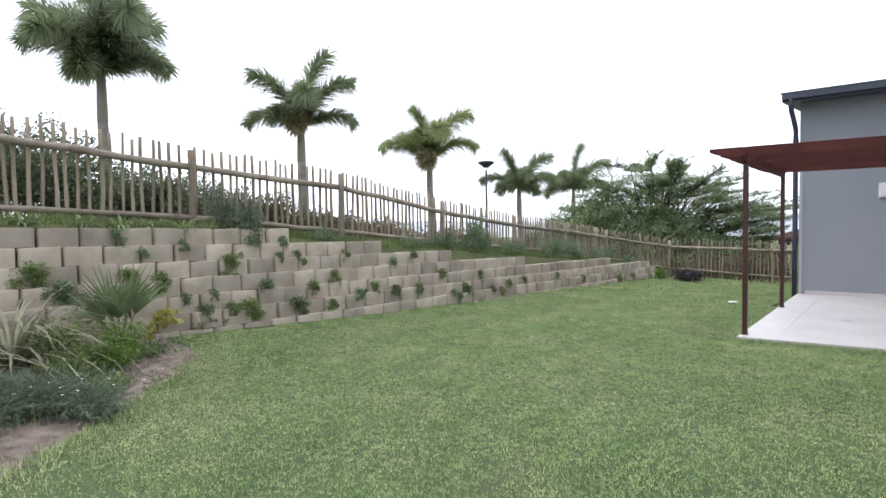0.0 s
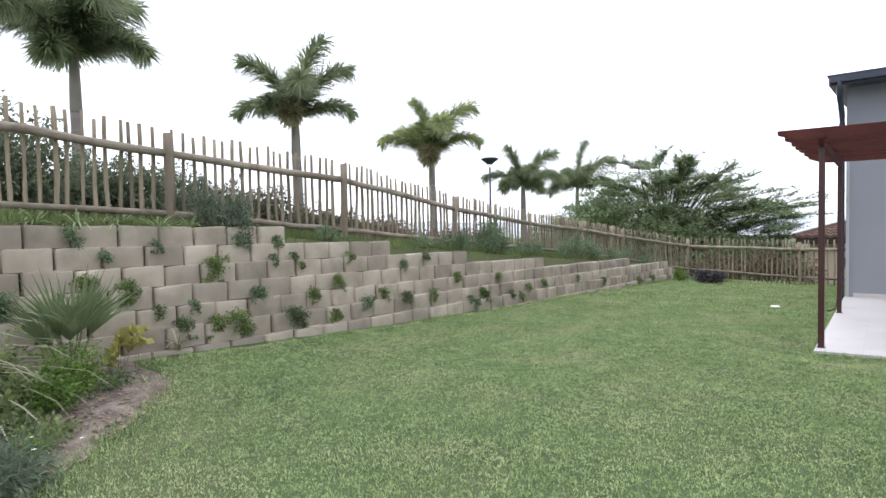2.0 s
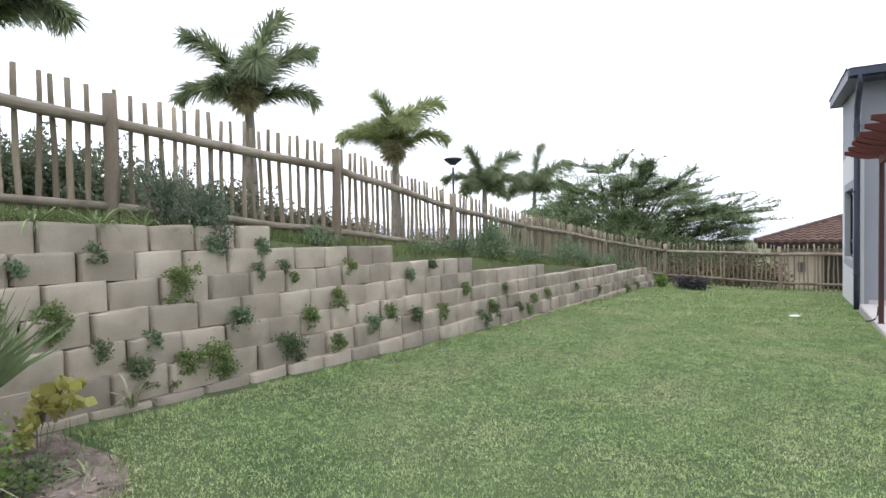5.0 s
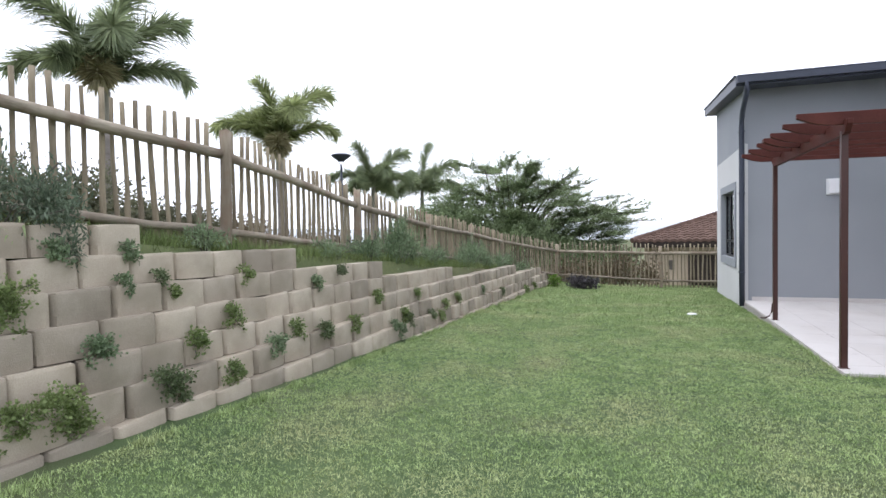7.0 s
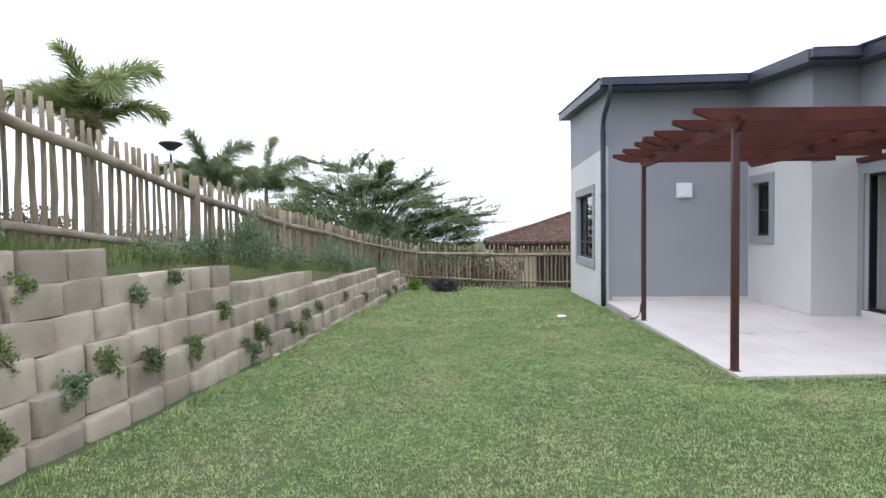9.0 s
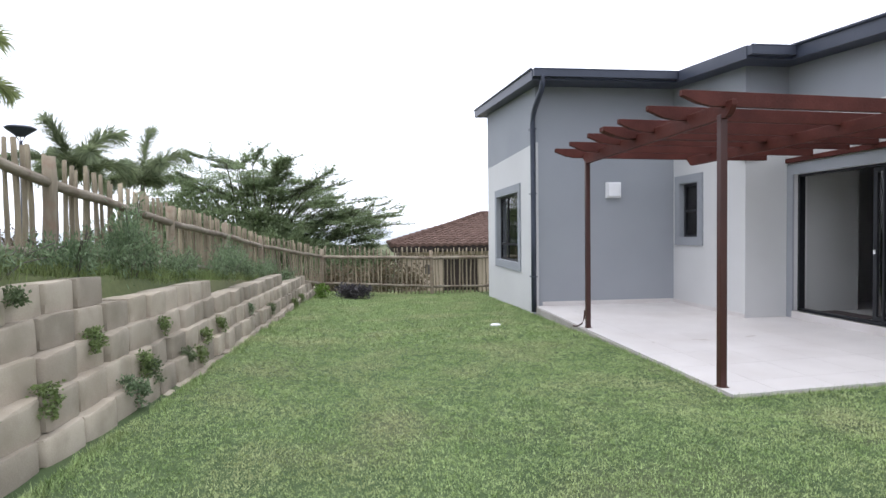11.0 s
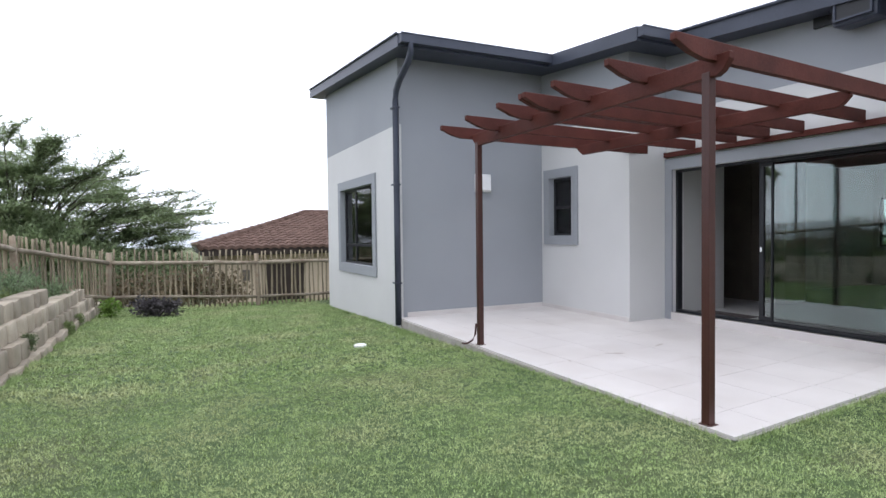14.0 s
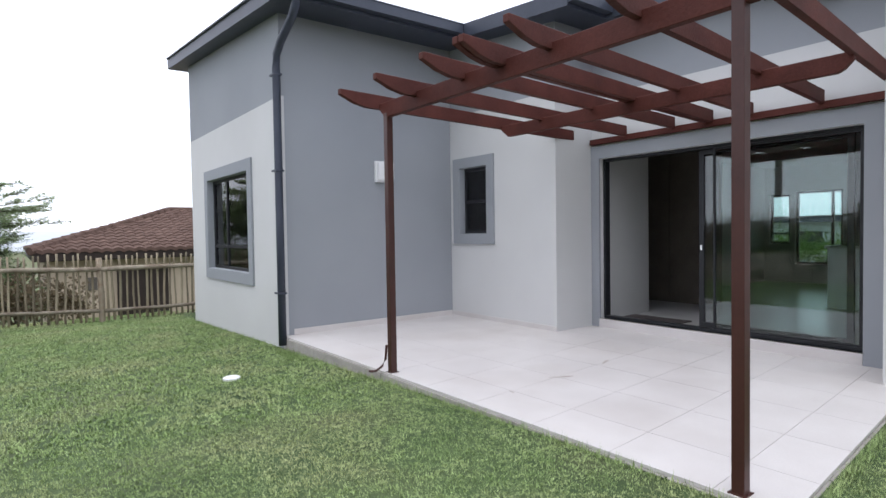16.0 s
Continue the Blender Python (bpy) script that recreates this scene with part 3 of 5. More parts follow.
# course: (a joint, width of a block, end)
COURSES = {-1: (7.6, 0.41, 22.0), 0: (8.0, 0.41, 21.8), 1: (7.8, 0.415, 21.49), 2: (7.92, 0.4085, 20.4), 3: (7.67, 0.4075, 17.3), 4: (7.87, 0.4065, 12.6), 5: (8.04, 0.4085, 10.1), 6: (8.22, 0.3995, 8.22), 7: (6.38, 0.395, 6.38)}
WALL_START = 1.2


def face_x(z):
    """Front of the leaning wall at the height z."""
    return lerp(z, [(-0.6, -6.34), (0.0, -6.58), (0.85, -6.92), (1.6, -7.21), (2.0, -7.32)])


# courses that are buried are left out
for k, (joint, pitch, end) in COURSES.items():
    y = joint + round((end - joint) / pitch) * pitch - pitch / 2
    while y > WALL_START:
        top = 1.571 + 0.204 * (k - 7) - 0.0149 * (y - 5.7)
        if top + 0.02 > lawn_z(-6.5, y) - 0.02:
            ob = new("block", variants[rb.randrange(8)])
            ob.parent = retaining
            xf = face_x(top - 0.12) - 0.02 + rb.uniform(-0.028, 0.016)
            ob.matrix_basis = Matrix.Translation(-Vector(retaining.location)) @ pose(xf, y, top - 0.203 + rb.uniform(-0.004, 0.004), -0.87 + rb.uniform(-0.6, 0.6), rb.uniform(-1.5, 1.5), rb.uniform(-4.5, 4.5)) @ Matrix.Diagonal((1, (pitch - 0.012) / 0.393, 1, 1))
        y -= pitch


# ---- pole fence ----
def pole_mesh(name, r, length, material, seed, sides=8, bend=0.02, knots=6):
    rr = random.Random(seed)
    bm = bmesh.new()
    ph = rr.uniform(0, 6.28)
    pts, rad = [], []
    for i in range(knots + 1):
        t = i / knots
        pts.append((bend * math.sin(t * 5 + ph) * rr.uniform(0.4, 1), bend * math.cos(t * 4 + ph) * rr.uniform(0.4, 1), t * length))
        rad.append(r * rr.uniform(0.88, 1.1) * (1.06 - 0.14 * t))
    tube(bm, pts, rad, sides)
    me = bpy.data.meshes.new(name)
    bm.to_mesh(me)
    bm.free()
    me.materials.append(material)
    me.polygons.foreach_set("use_smooth", [len(p.vertices) == 4 for p in me.polygons])
    return me


def run_fence(posts, label, name="pole_fence"):
    """posts: (x, y, ground, top). Round posts, two rails a bay, thin upright poles behind the rails."""
    x0, y0, g0, _ = posts[0]
    fence = empty(name, x0, y0, g0, label, "fence")
    inv = Matrix.Translation(-Vector(fence.location))
    for i, (x, y, g, t) in enumerate(posts):
        ob = new("post", pole_mesh("post", 0.056, t - g + 0.3, POSTWOOD, 40 + i, 10, 0.012))
        ob.parent = fence
        ob.matrix_basis = inv @ pose(x, y, g - 0.3, rb.uniform(-1, 1), rb.uniform(-1, 1), rb.uniform(0, 360))
    for i, (a, b) in enumerate(zip(posts, posts[1:])):
        A, B = Vector(a[:2]), Vector(b[:2])
        d = (B - A).normalized()
        nrm = Vector((-d.y, d.x))
        L = (B - A).length
        for dz0, dz1, r in ((-0.225 + a[3] - a[2], -0.225 + b[3] - b[2], 0.045), (0.18, 0.18, 0.036)):
            bm = bmesh.new()
            pts, rad = [], []
            for s in range(7):
                u = s / 6
                p = A.lerp(B, u)
                pts.append((p.x, p.y, a[2] + dz0 + (b[2] + dz1 - a[2] - dz0) * u + rb.uniform(-0.012, 0.012) * (0 < s < 6)))
                rad.append(r * rb.uniform(0.92, 1.08))
            tube(bm, pts, rad, 10)
            bm.transform(inv)
            part("rail", bm, RAIL, fence, smooth=True)
        k = int(L / 0.116)
        for q in range(1, k):
            u = (q + rb.uniform(-0.13, 0.13)) / k
            p = A.lerp(B, u) + nrm * 0.075
            g = a[2] + (b[2] - a[2]) * u
            t = a[3] + (b[3] - a[3]) * u
            ob = new("picket", rb.choice(PICKETS))
            ob.parent = fence
            ln = t - g + 0.1 + rb.uniform(-0.035, 0.035)
            ob.matrix_basis = inv @ pose(p.x, p.y, g - 0.05, rb.uniform(-0.9, 0.9), rb.uniform(-0.9, 0.9), rb.uniform(0, 360)) @ Matrix.Diagonal((*([rb.uniform(0.8, 1.18)] * 2), ln, 1))
    return fence


PICKETS = [pole_mesh("picket", 0.0212, 1.0, POLE, 100 + i, 7, 0.011, 7) for i in range(8)]
FENCE = [(-7.75, -0.2, 1.75, 2.95), (-7.72, 2.5, 1.68, 2.86), (-7.68, 5.15, 1.56, 2.65), (-7.53, 7.67, 1.34, 2.48), (-7.63, 10.53, 1.09, 2.10), (-7.58, 13.3, 0.84, 1.81), (-7.54, 16.0, 0.61, 1.62), (-7.45, 18.7, 0.3, 1.38), (-6.35, 21.5, -0.15, 1.0)]
run_fence(FENCE, "weathered brown pole fence along the top of the bank")
run_fence([(-6.35, 21.5, -0.15, 1.0), (-3.24, 21.7, -0.33, 0.90), (-0.2, 21.9, -0.36, 0.88), (2.8, 22.1, -0.4, 0.85)], "weathered brown pole fence across the end of the lawn")

# ---- neighbour's house beyond the fence ----
FASCIA = mat("dark_brown_timber", (0.025, 0.017, 0.014), (0.04, 0.028, 0.023), 3, 50, 0.6, 0.1)
nb = empty("neighbour_house", -3.7, 29.5, -1.7, "beige house with a brown hipped tile roof", "house")
inv = Matrix.Translation(-Vector(nb.location))
bm = boxes((-3.7, 8.0, 29.5, 38.0, -1.9, 0.62))
bm.transform(inv)
part("wall", bm, NB_WALL, nb)
bm = boxes((-4.15, 8.4, 29.05, 29.09, 0.62, 0.93), (-4.15, -4.11, 29.09, 38.4, 0.62, 0.93))
bm.transform(inv)
part("fascia", bm, FASCIA, nb)
bm = boxes((-4.1, 8.4, 29.1, 38.4, 0.6, 0.63))
bm.transform(inv)
part("soffit", bm, FASCIA, nb)
bm = boxes((-1.95, -0.45, 29.44, 29.52, -1.6, 0.3), bevel=0.01)
bm.transform(inv)
part("door", bm, FASCIA, nb, "dark timber garage door")
bm = boxes((-2.75, -2.5, 29.40, 29.5, -0.35, 0.05), bevel=0.01)
bm.transform(inv)
part("meter_box", bm, DARK_WOOD, nb)
# hipped roof with rolled tiles
ex0, ex1, ey0, ey1, ez, rise = -4.2, 8.45, 29.0, 38.45, 0.87, 1.45
run = 4.7
tanr = rise / run


def roll(u):
    return 0.065 * abs(math.sin(u * math.pi / 0.3))


rv, rf = [], []
def roof_face(o, along, inward, length):
    """A sloping hip face: courses of rolled tiles that step at each lap."""
    o, along, inward = Vector(o), Vector(along), Vector(inward)
    courses = 15
    for c in range(courses):
        a0, a1 = run * c / courses, run * (c + 1) / courses
        nseg = max(2, int((length - 2 * a0) / 0.075))
        base = len(rv)
        for (ins, up) in ((a0, -0.06), (a0, 0.05), (a1 + 0.09, 0.0)):
            for i in range(nseg + 1):
                u = a0 + (length - 2 * a0) * i / nseg
                u = min(max(u, min(ins, run)), length - min(ins, run))
                p = o + along * u + inward * ins
                rv.append((p.x, p.y, ez + ins * tanr + up + roll(u)))
        for row in (base, base + nseg + 1):
            for i in range(nseg):
                rf.append((row + i, row + i + 1, row + nseg + 2 + i, row + nseg + 1 + i))


roof_face((ex0, ey0, 0), (1, 0, 0), (0, 1, 0), ex1 - ex0)
roof_face((ex0, ey1, 0), (0, -1, 0), (1, 0, 0), ey1 - ey0)
nr = mesh_part("roof", [(x + 3.7, y - 29.5, z + 1.7) for x, y, z in rv], rf, CLAY, nb, "brown rolled clay roof tiles")
bm = bmesh.new()
for i in range(16):
    a, b = i / 16, (i + 1) / 16
    p = Vector((ex0, ey0, ez + 0.05)).lerp(Vector((ex0 + run, ey0 + run, ez + rise + 0.05)), a)
    q = Vector((ex0, ey0, ez + 0.05)).lerp(Vector((ex0 + run, ey0 + run, ez + rise + 0.05)), b + 0.01)
    tube(bm, [p, q], [0.12, 0.10], 8)
tube(bm, [(ex0 + run, ey0 + run, ez + rise + 0.04), (ex1 - run, ey0 + run, ez + rise + 0.04)], 0.11, 8)
bm.transform(inv)
part("ridge_tiles", bm, CLAY, nb)

# ---- planting ----
PALM_LEAF = leaf_mat("palm_leaf", (0.17, 0.215, 0.13), (0.34, 0.39, 0.22), 0.5)
# brighter, yellower copy of the palm leaf: sunlight put into its colour
PALM_BRIGHT = leaf_mat("sunlit_palm_leaf", (0.24, 0.29, 0.13), (0.44, 0.48, 0.24), 0.5)
PALM_GOLD = leaf_mat("palm_dry_leaf", (0.27, 0.25, 0.14), (0.42, 0.38, 0.24), 0.4)
PALM_BARK = mat("palm_trunk", (0.16, 0.14, 0.125), (0.27, 0.245, 0.22), 2, 30, 0.9, 0.5, grain=(1, 1, 4))
PALM_SHAFT = mat("palm_crownshaft", (0.17, 0.165, 0.13), (0.24, 0.23, 0.18), 2, 30, 0.6, 0.2)
THORN_LEAF = leaf_mat("thorn_tree_leaf", (0.18, 0.24, 0.13), (0.32, 0.39, 0.215), 0.5)
BARK = mat("grey_bark", (0.07, 0.06, 0.05), (0.13, 0.115, 0.1), 4, 50, 0.9, 0.7)
SHRUB_DARK = leaf_mat("dark_shrub_leaf", (0.09, 0.115, 0.07), (0.185, 0.22, 0.135), 0.4)
SHRUB_MIX = leaf_mat("mixed_hedge_leaf", (0.10, 0.10, 0.065), (0.19, 0.195, 0.12), 0.35)
SHRUB_OLIVE = leaf_mat("olive_shrub_leaf", (0.095, 0.13, 0.065), (0.19, 0.235, 0.12), 0.35)
SHRUB_BROWN = leaf_mat("brown_hedge_leaf", (0.125, 0.095, 0.06), (0.21, 0.17, 0.11), 0.3)
CREEPER = leaf_mat("creeper_leaf", (0.115, 0.163, 0.06), (0.245, 0.308, 0.125), 0.4)
FEATHER = leaf_mat("feathery_leaf", (0.115, 0.172, 0.088), (0.23, 0.3, 0.175), 0.35)
BLUEGREEN = leaf_mat("blue_green_leaf", (0.085, 0.12, 0.078), (0.175, 0.22, 0.15), 0.3)
BRIGHT = leaf_mat("bright_green_leaf", (0.09, 0.17, 0.03), (0.17, 0.26, 0.06), 0.3)
YELLOW = leaf_mat("yellow_leaf", (0.26, 0.27, 0.07), (0.50, 0.45, 0.16), 0.3)
PURPLE = leaf_mat("purple_grey_leaf", (0.05, 0.045, 0.05), (0.10, 0.09, 0.095), 0.15)
FLAX = leaf_mat("bronze_strap_leaf", (0.16, 0.165, 0.10), (0.33, 0.32, 0.22), 0.25)
FAN = leaf_mat("fan_palm_leaf", (0.08, 0.12, 0.055), (0.16, 0.2, 0.10), 0.25)
SPIDER = leaf_mat("striped_strap_leaf", (0.14, 0.2, 0.07), (0.32, 0.38, 0.2), 0.3)
FLOWER = leaf_mat("pink_flower", (0.35, 0.12, 0.12), (0.45, 0.2, 0.16), 0.3)
BLADE = mat("grass_blade", (0.175, 0.262, 0.092), (0.345, 0.432, 0.192), 4.5, 24, 0.7, 0.0, rand=0.42, island=True, stain=(0.375, 0.405, 0.205), stain_scale=1.1, spec=0.25)
BANK_BLADE = mat("bank_grass_blade", (0.115, 0.17, 0.055), (0.24, 0.29, 0.12), 0.9, 9, 0.7, 0.0, rand=0.4, island=True, spec=0.2)


def strips(name, segs, material, parent=None, label=""):
    """Many narrow leaves: each a list of (point, half-width vector) from base to tip."""
    v, f = [], []
    for leaf in segs:
        b = len(v)
        for p, w in leaf[:-1]:
            v += [tuple(p - w), tuple(p + w)]
        v.append(tuple(leaf[-1][0]))
        k = len(leaf) - 1
        for i in range(k - 1):
            f.append((b + 2 * i, b + 2 * i + 1, b + 2 * i + 3, b + 2 * i + 2))
        f.append((b + 2 * k - 2, b + 2 * k - 1, b + 2 * k))
    return mesh_part(name, v, f, material, parent, label)


def unit(r):
    while True:
        p = Vector((r.uniform(-1, 1), r.uniform(-1, 1), r.uniform(-1, 1)))
        if 0.05 < p.length < 1:
            return p.normalized()


def leaf_quad(p, d, n, size, wide):
    s = d.cross(n).normalized() * size * wide
    return [(p, s * 0.3), (p + d * size * 0.5, s), (p + d * size, s)]


def leaf_tri(p, d, n, size, wide):
    s = d.cross(n).normalized() * size * wide
    return [(p, s), (p + d * size, s)]


def foliage(name, blobs, count, size, material, parent, seed, wide=0.35, flat=1.0, shell=0.5, far=False):
    """Leaves scattered through a set of uneven blobs (centre, radii)."""
    r = random.Random(seed)
    segs = []
    wts = [b[1][0] * b[1][1] * b[1][2] for b in blobs]
    for _ in range(count):
        c, rad = r.choices(blobs, wts)[0]
        u = unit(r)
        q = r.random() ** shell
        k = 0.78 + 0.85 * noise.noise(u * 2.6 + Vector(c) * 3.1 + Vector((seed * 0.37, 0, 0)))
        p = Vector(c) + Vector((u.x * rad[0], u.y * rad[1], u.z * rad[2])) * q * k
        d = (u + 0.9 * unit(r))
        d.z *= flat
        d = d.normalized()
        segs.append((leaf_tri if far else leaf_quad)(p, d, unit(r), size * r.uniform(0.6, 1.3), wide))
    return strips(name, segs, material, parent)


def shrub(x, y, z, blobs, count, size, material, label, seed, stems=5, name="shrub", wide=0.35, group="", category="shrub", flat=1.0, far=False):
    e = empty(name, x, y, z, label, category, group)
    r = random.Random(seed)
    bm = bmesh.new()
    for i in range(stems):
        c, rad = blobs[i % len(blobs)]
        t = Vector(c) + Vector((r.uniform(-0.5, 0.5) * rad[0], r.uniform(-0.5, 0.5) * rad[1], r.uniform(0, 0.5) * rad[2]))
        m = t * 0.5 + Vector((r.uniform(-0.1, 0.1), r.uniform(-0.1, 0.1), 0.05)) * rad[2]
        tube(bm, [(t.x * 0.1, t.y * 0.1, -0.08), m, t], [0.02 * max(rad), 0.014 * max(rad), 0.005], 5)
    part("woody_base", bm, BARK, e)
    foliage("foliage", blobs, count, size, material, e, seed, wide, flat, far=far)
    return e


# palms
def palm(x, y, z, top, reach, fronds, seed, dry=True, green=PALM_LEAF):
    """A feather-leaved palm: ringed trunk, smooth crownshaft and bushy arching fronds (azimuth, rise, length share)."""
    r = random.Random(seed)
    e = empty("palm_tree", x, y, z, "tall palm with a grey trunk and bushy green fronds", "palm tree", "palms along the street")
    h = top - z
    bm = bmesh.new()
    pts, rad = [], []
    for i in range(25):
        t = i / 24
        pts.append((0.05 * math.sin(t * 3), 0.04 * math.sin(t * 2), -0.4 + t * (h * 0.72 + 0.4)))
        rad.append((0.16 - 0.045 * t + (0.03 if t < 0.06 else 0)) * (1.03 if i % 2 else 1.0))
    tube(bm, pts, rad, 12)
    part("trunk", bm, PALM_BARK, e, "grey ringed trunk", True)
    bx, by = pts[-1][:2]
    bm = bmesh.new()
    tube(bm, [(bx, by, h * 0.7), (bx, by, h * 0.73), (bx, by, h * 0.86), (bx, by, h + 0.1), (bx, by, h + 0.35)], [0.11, 0.125, 0.115, 0.085, 0.03], 12)
    part("crownshaft", bm, PALM_SHAFT, e, "smooth grey-green crownshaft", True)
    for i, (az, rise, share) in enumerate(fronds):
        a = radians(az)
        out = Vector((math.cos(a), math.sin(a), 0))
        side = Vector((-out.y, out.x, 0))
        n, L = 46, reach * share
        ang = radians(rise)
        p = Vector((bx, by, h))
        line = []
        droop = radians(84 if rise < 50 else 70 if rise < 75 else 40) / n
        for k in range(n + 1):
            line.append((p.copy(), out * math.cos(ang) + Vector((0, 0, math.sin(ang)))))
            p = p + line[-1][1] * L / n
            ang -= droop * 2.5 * (k / n) ** 1.5
        bm = bmesh.new()
        tube(bm, [q for q, _ in line[::4]], [0.026 * (1 - 0.9 * k / 12) for k in range(len(line[::4]))], 5)
        fr = part("frond", bm, PALM_SHAFT, e)
        segs = []
        for k in range(4, n + 1):
            q, d = line[k]
            t = k / n
            ln = reach * (0.11 + 0.2 * math.sin(math.pi * min(1, 0.16 + 0.7 * t)) ** 0.8) * (1.5 if 50 < rise < 87 else 1.05)
            nz = side.cross(d)
            for j in range(14):
                phi = r.uniform(0, 2 * math.pi)
                o = (math.cos(phi) * side + math.sin(phi) * nz * 0.85 + d * r.uniform(0.45, 0.9)).normalized()
                w = d.cross(o).normalized() * 0.0165
                l2 = ln * r.uniform(0.7, 1.1)
                segs.append([(q, w), (q + o * l2 * 0.5 - Vector((0, 0, 0.03 * l2)), w), (q + o * l2 - Vector((0, 0, 0.24 * l2)), w)])
        strips("plume", segs, PALM_GOLD if dry and i == len(fronds) - 1 else green, fr)
    return e


def ring(n, seed, face=220):
    r = random.Random(seed)
    out = [(r.uniform(0, 360), 82, 0.95)]
    for i in range(n):
        out.append((i * 360 / n + r.uniform(-14, 14), [55, 28, 68, 40][i % 4] + r.uniform(-8, 8), r.uniform(0.85, 1.08)))
    out.append((face, 12, 0.5))
    return out


palm(-15.2, 6.9, 1.0, 5.45, 2.0, ring(11, 3, 310), 11, False)
palm(-13.48, 11.43, 0.9, 4.5, 1.6, [(62, 80, 1.4), (236, 64, 1.22), (52, 60, 1.25), (44, 24, 1.0), (226, 24, 1.0), (140, 50, 0.9), (330, 56, 0.8), (275, 30, 0.7), (310, 20, 0.36)], 12)
palm(-14.0, 17.73, 0.4, 4.14, 1.85, [(235, 82, 1.05), (52, 66, 1.3), (46, 36, 1.05), (230, 34, 1.05), (150, 60, 0.85), (330, 62, 0.8), (205, 52, 0.75), (300, 10, 0.36)], 13, green=PALM_BRIGHT)
palm(-14.6, 25.2, -0.1, 3.35, 1.85, [(240, 76, 1.05), (48, 64, 1.25), (40, 30, 1.1), (228, 34, 1.1), (140, 50, 0.9), (320, 50, 0.8), (85, 20, 0.9), (265, 18, 0.9)], 14, False)
palm(-15.03, 32.0, -1.2, 3.65, 2.2, [(60, 88, 1.2), (44, 55, 1.2), (36, 22, 1.0), (225, 36, 1.2), (140, 50, 0.9), (320, 50, 0.8), (250, 14, 1.0), (90, 30, 0.9)], 15, False)

# street lamp
sl = empty("street_lamp", -14.25, 21.92, 0.3, "dark street lamp with a wide inverted cone head", "street lamp")
bm = bmesh.new()
tube(bm, [(0, 0, -0.5), (0, 0, 3.7)], [0.06, 0.04], 10)
part("pole", bm, CHARCOAL, sl, smooth=True)
bm = bmesh.new()
tube(bm, [(0, 0, 3.82), (0, 0, 4.02), (0, 0, 4.05), (0, 0, 4.09)], [0.1, 0.36, 0.37, 0.3], 20)
part("lamp_head", bm, CHARCOAL, sl)
bm = bmesh.new()
for a in range(3):
    c, s = math.cos(a * 2.1), math.sin(a * 2.1)
    tube(bm, [(0.03 * c, 0.03 * s, 3.68), (0.2 * c, 0.2 * s, 3.95)], 0.012, 5)
part("bracket", bm, CHARCOAL, sl)

